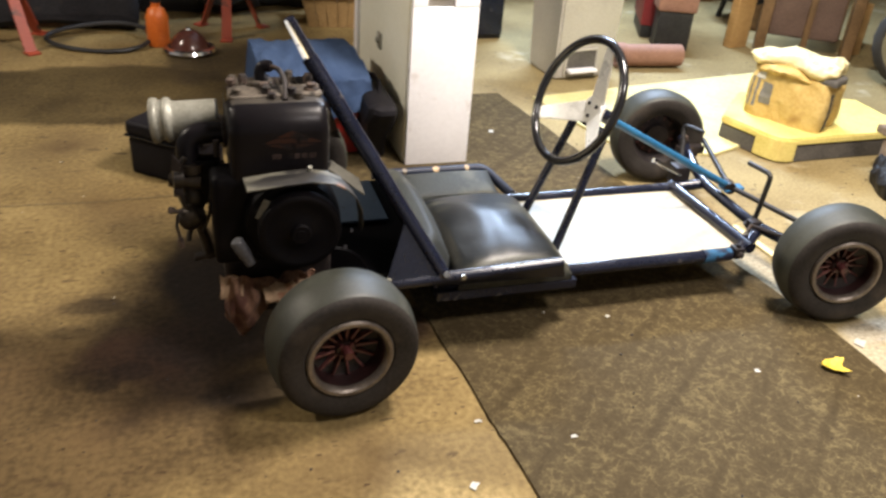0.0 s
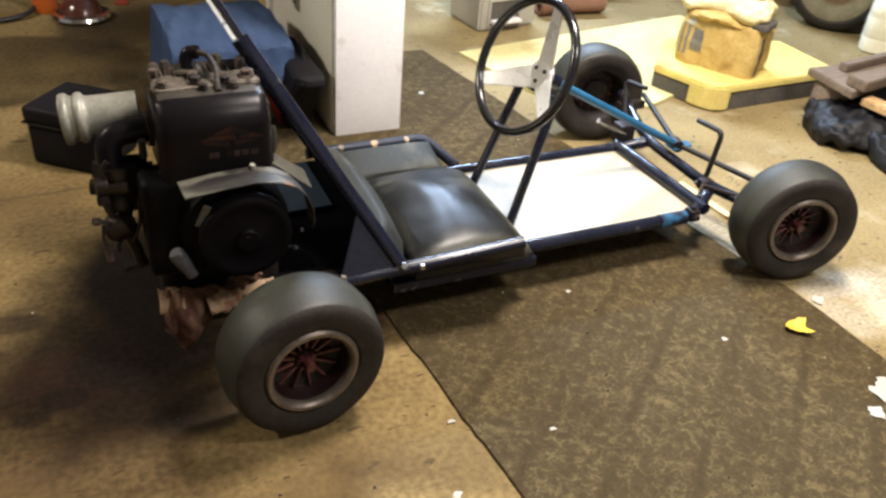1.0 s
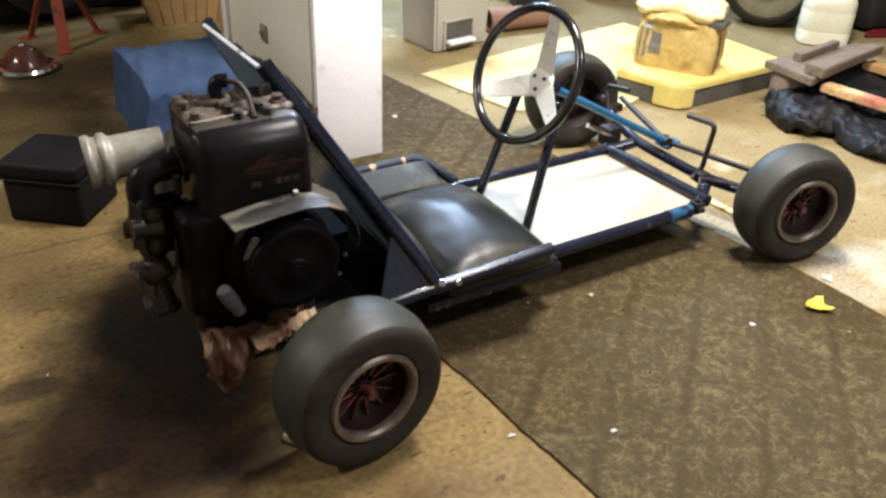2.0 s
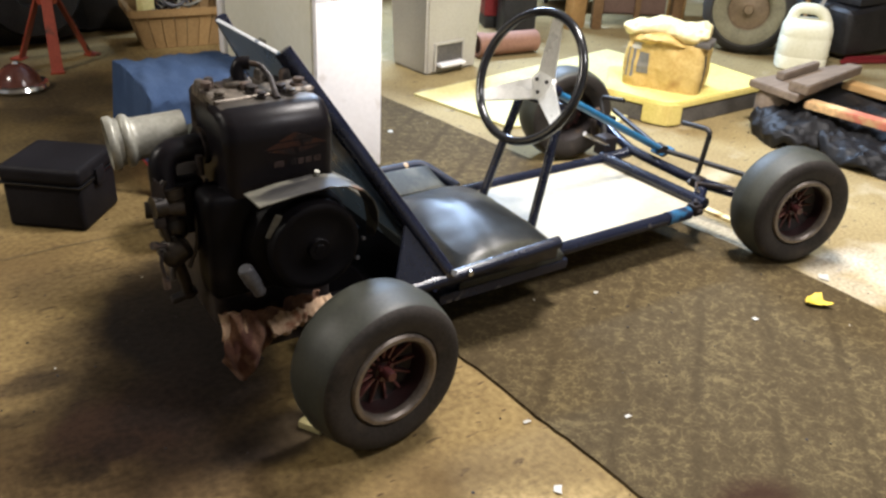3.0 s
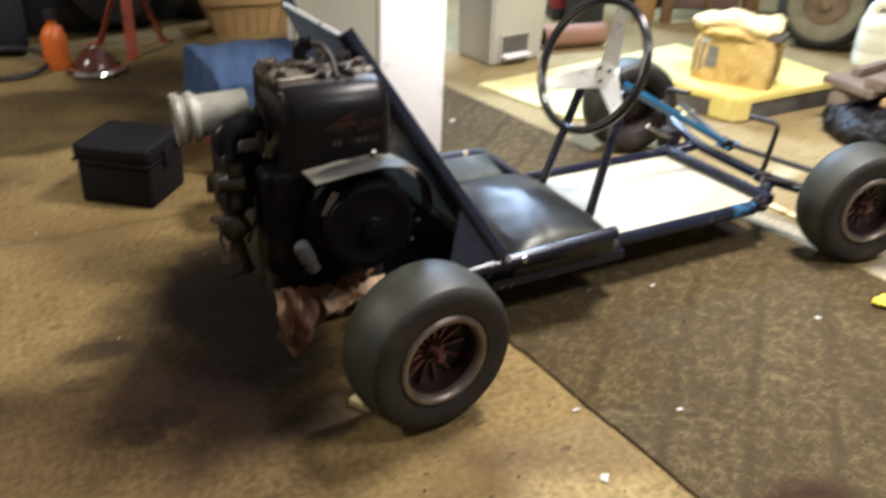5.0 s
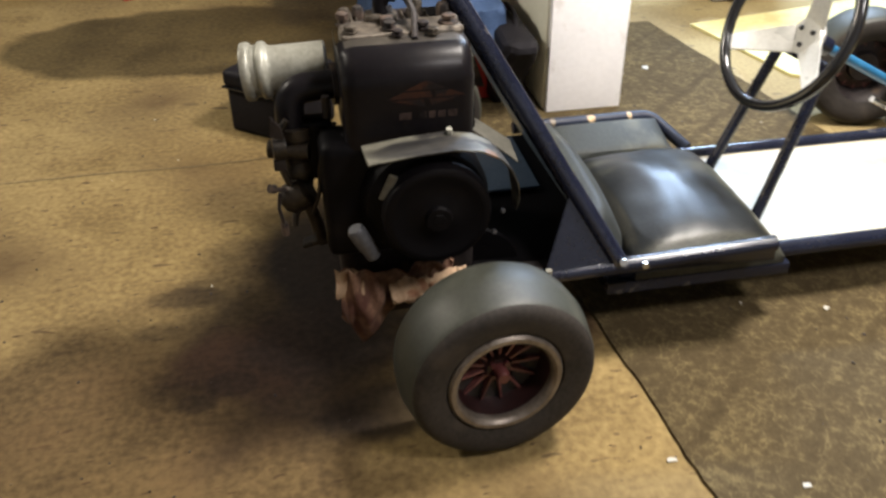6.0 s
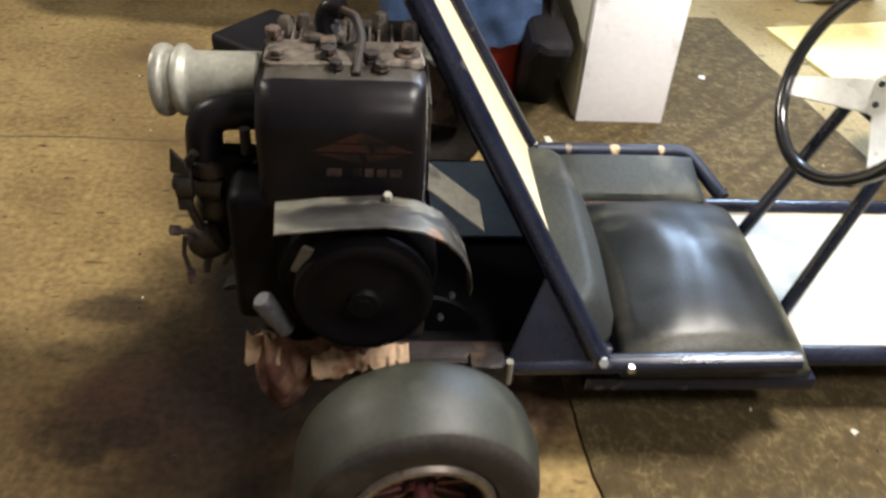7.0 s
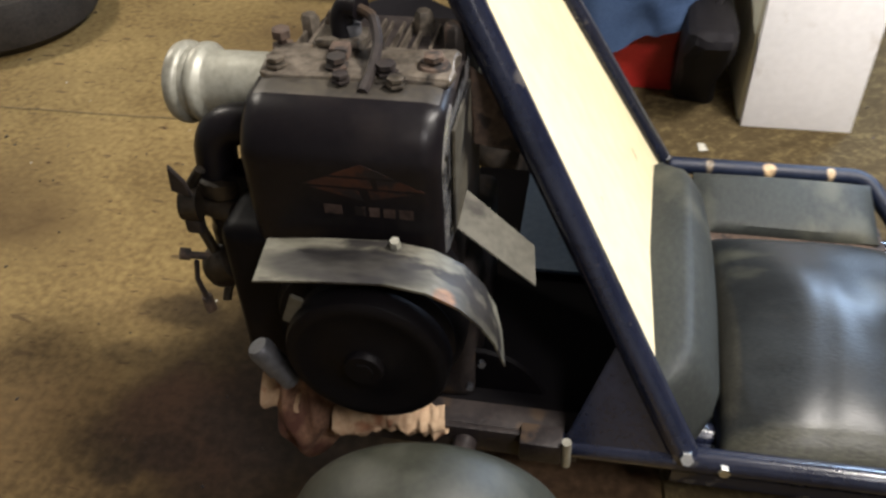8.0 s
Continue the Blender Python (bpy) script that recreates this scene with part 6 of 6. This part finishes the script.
def jack_stand(m, label):
    t = thing("axle_stand", m, label, "axle stand", "axle stands")
    for k in range(3):
        a = 2 * math.pi * k / 3 + 0.35
        d = Vector((math.cos(a), math.sin(a), 0))
        part("leg", plate([d * 0.125 + Vector((-d.y, d.x, 0)) * 0.018, d * 0.125 - Vector((-d.y, d.x, 0)) * 0.018, d * 0.022 - Vector((-d.y, d.x, 0)) * 0.016 + Vector((0, 0, 0.235)), d * 0.022 + Vector((-d.y, d.x, 0)) * 0.016 + Vector((0, 0, 0.235))], 0.006, 0.001), ORANGE, t)
        part("foot", block(-0.02, 0.02, -0.02, 0.02, 0, 0.006, 0.001), ORANGE, t).matrix_local = Matrix.Translation(d * 0.13) @ Matrix.Rotation(a, 4, "Z")
    part("collar", lathe([(0.018, 0.19), (0.03, 0.19), (0.032, 0.20), (0.03, 0.33), (0.018, 0.33), (0.018, 0.19)], 20), ORANGE, t)
    part("ratchet_post", tube([(0, 0, 0.15), (0, 0, 0.42)], 0.015, 14), DARK_METAL, t)
    part("saddle", block(-0.05, 0.05, -0.02, 0.02, 0.42, 0.445, 0.005), DARK_METAL, t)
    return t


stand = jack_stand(sized(-0.015, 2.301, 1.058), "orange-red steel axle stand on three legs")
copy_thing(stand, sized(-0.767, 2.165, 1.031, 40))
dome = thing("headlamp", sized(-0.177, 2.034, 1.044), "old chromed headlamp shell lying on the floor", "headlamp")
part("shell", lathe([(0.0666, 0.0208), (0.07252, 0.024), (0.08288, 0.0208), (0.08732, 0.0112), (0.08288, 0.0032), (0, 0)], 44), CHROME, dome)
part("lens", lathe([(0, 0.08), (0.0148, 0.0776), (0.03256, 0.0688), (0.04884, 0.0536), (0.06068, 0.0352), (0.0666, 0.0192)], 44), LENS, dome, "glossy brown-red domed lens")
part("crown_cap", lathe([(0, 0.0864), (0.0074, 0.0848), (0.01184, 0.0792), (0.01184, 0.0752), (0, 0.0736)], 20), CHROME, dome)
bottle = thing("spray_bottle", sized(-0.281, 2.130, 1.045), "orange plastic bottle on the floor", "bottle")
part("bottle_body", lathe([(0, 0), (0.035, 0), (0.038, 0.006), (0.038, 0.10), (0.028, 0.125), (0.015, 0.135), (0.015, 0.15), (0, 0.15)], 28), BOTTLE, bottle)
part("bottle_cap", lathe([(0, 0.15), (0.018, 0.15), (0.018, 0.18), (0, 0.182)], 20), DARK_METAL, bottle)
basket = thing("basket", sized(0.445, 2.427, 1.074, -6), "tan wooden basket full of wires and odd parts", "basket")
lo, hi = [(-0.125, -0.09), (0.125, -0.09), (0.125, 0.09), (-0.125, 0.09)], [(-0.16, -0.11), (0.16, -0.11), (0.16, 0.11), (-0.16, 0.11)]
for i in range(4):
    j = (i + 1) % 4
    count = 7 if i % 2 == 0 else 4
    for k in range(count):
        p, q = (k + 0.03) / count, (k + 0.97) / count
        low = [Vector((*lo[i], 0.0)).lerp(Vector((*lo[j], 0.0)), t) for t in (p, q)]
        high = [Vector((*hi[i], 0.135)).lerp(Vector((*hi[j], 0.135)), t) for t in (q, p)]
        part("slat", plate([*low, *high], -0.007 - 0.0015 * (k % 2), 0.001), BASKET, basket)
    part("basket_band", plate([(*[c * 1.02 for c in hi[i]], 0.112), (*[c * 1.02 for c in hi[j]], 0.112), (*[c * 1.025 for c in hi[j]], 0.138), (*[c * 1.025 for c in hi[i]], 0.138)], 0.006, 0.0015), BASKET, basket)
part("basket_bottom", block(-0.12, 0.12, -0.085, 0.085, 0.0, 0.008, 0.001), BASKET, basket)
rng = random.Random(11)
for k in range(9):
    w = thing("wire_coil", pose(0.445 + rng.uniform(-0.06, 0.06), 2.427 + rng.uniform(-0.03, 0.03), 0.108 + 0.008 * k, rng.uniform(-25, 25), rng.uniform(-25, 25), rng.uniform(0, 180)), "tangled loop of old wire in the basket", "wire", "wire coils in the basket")
    r = rng.uniform(0.045, 0.08)
    part("wire", tube([(r * math.cos(t) * (1 + 0.1 * math.sin(3 * t)), r * 0.8 * math.sin(t), 0.02 * math.sin(2 * t + k)) for t in (2 * math.pi * i / 28 for i in range(28))], 0.006, 7, closed=True), (ALU, GREASE, DARK_METAL, STEEL_GREY)[k % 4], w)
funnel = thing("funnel", pose(0.370, 2.415, 0.108, 10, -12, 0), "black plastic funnel standing in the basket", "funnel")
part("cone", lathe([(0.012, 0.0), (0.014, 0.05), (0.045, 0.12), (0.047, 0.13), (0.043, 0.12), (0.011, 0.05), (0.010, 0.0), (0.012, 0.0)], 24), BLACK_BOX, funnel)
tin = thing("yellow_tin", pose(0.330, 2.385, 0.098, 0, 0, 20), "yellow carton corner in the basket", "carton")
part("carton", block(-0.025, 0.025, -0.02, 0.02, 0, 0.085, 0.003), YELLOW, tin)
offcut = thing("wood_offcut", sized(0.162, 1.912, 1.047, 24), "short tan wood offcut on the floor", "offcut")
part("wood_block", block(-0.05, 0.05, -0.03, 0.03, 0, 0.055, 0.004), BASKET, offcut)
engine_lump = thing("dark_gearbox", sized(0.102, 2.80, 1.07), "heap of dark machine castings in shade", "machine part")
part("casting", lumpy(divided(block(-0.45, 0.02, -0.2, 0.3, 0, 0.50, 0.05, 2), 3), 0.04, 0.22, 4), DARK_METAL, engine_lump)
part("gear_case", lumpy(divided(block(0.0, 0.36, -0.16, 0.3, 0, 0.56, 0.05, 2), 3), 0.04, 0.22, 9), DARK_METAL, engine_lump)
part("flywheel", lathe([(0, 0.0), (0.05, 0.0), (0.06, 0.02), (0.15, 0.02), (0.16, 0.0), (0.16, -0.05), (0, -0.05)], 36, axis_to((-0.12, -0.24, 0.19), (0.1, -1, 0.1))), DARK_METAL, engine_lump)
hose = thing("hose", sized(-0.484, 2.160, 1.042), "thin grey hose lying in loops on the floor", "hose")
part("hose_loop", tube([(0.17 * math.cos(t), 0.12 * math.sin(t) + 0.02 * math.sin(2 * t), 0.008 + 0.014 * (1 + math.sin(t))) for t in (2 * math.pi * i / 40 for i in range(40))], 0.008, 8, closed=True), DARK_METAL, hose)
tub = thing("spare_tyre", sized(-1.174, 1.201, 0.972), "black tyre lying flat on the floor", "tyre")
part("casing", lathe([(0.09, 0.02), (0.12, 0.0), (0.176, 0.0), (0.206, 0.024), (0.212, 0.07), (0.192, 0.11), (0.13, 0.12), (0.10, 0.105), (0.09, 0.02)], 56), TYRE, tub)
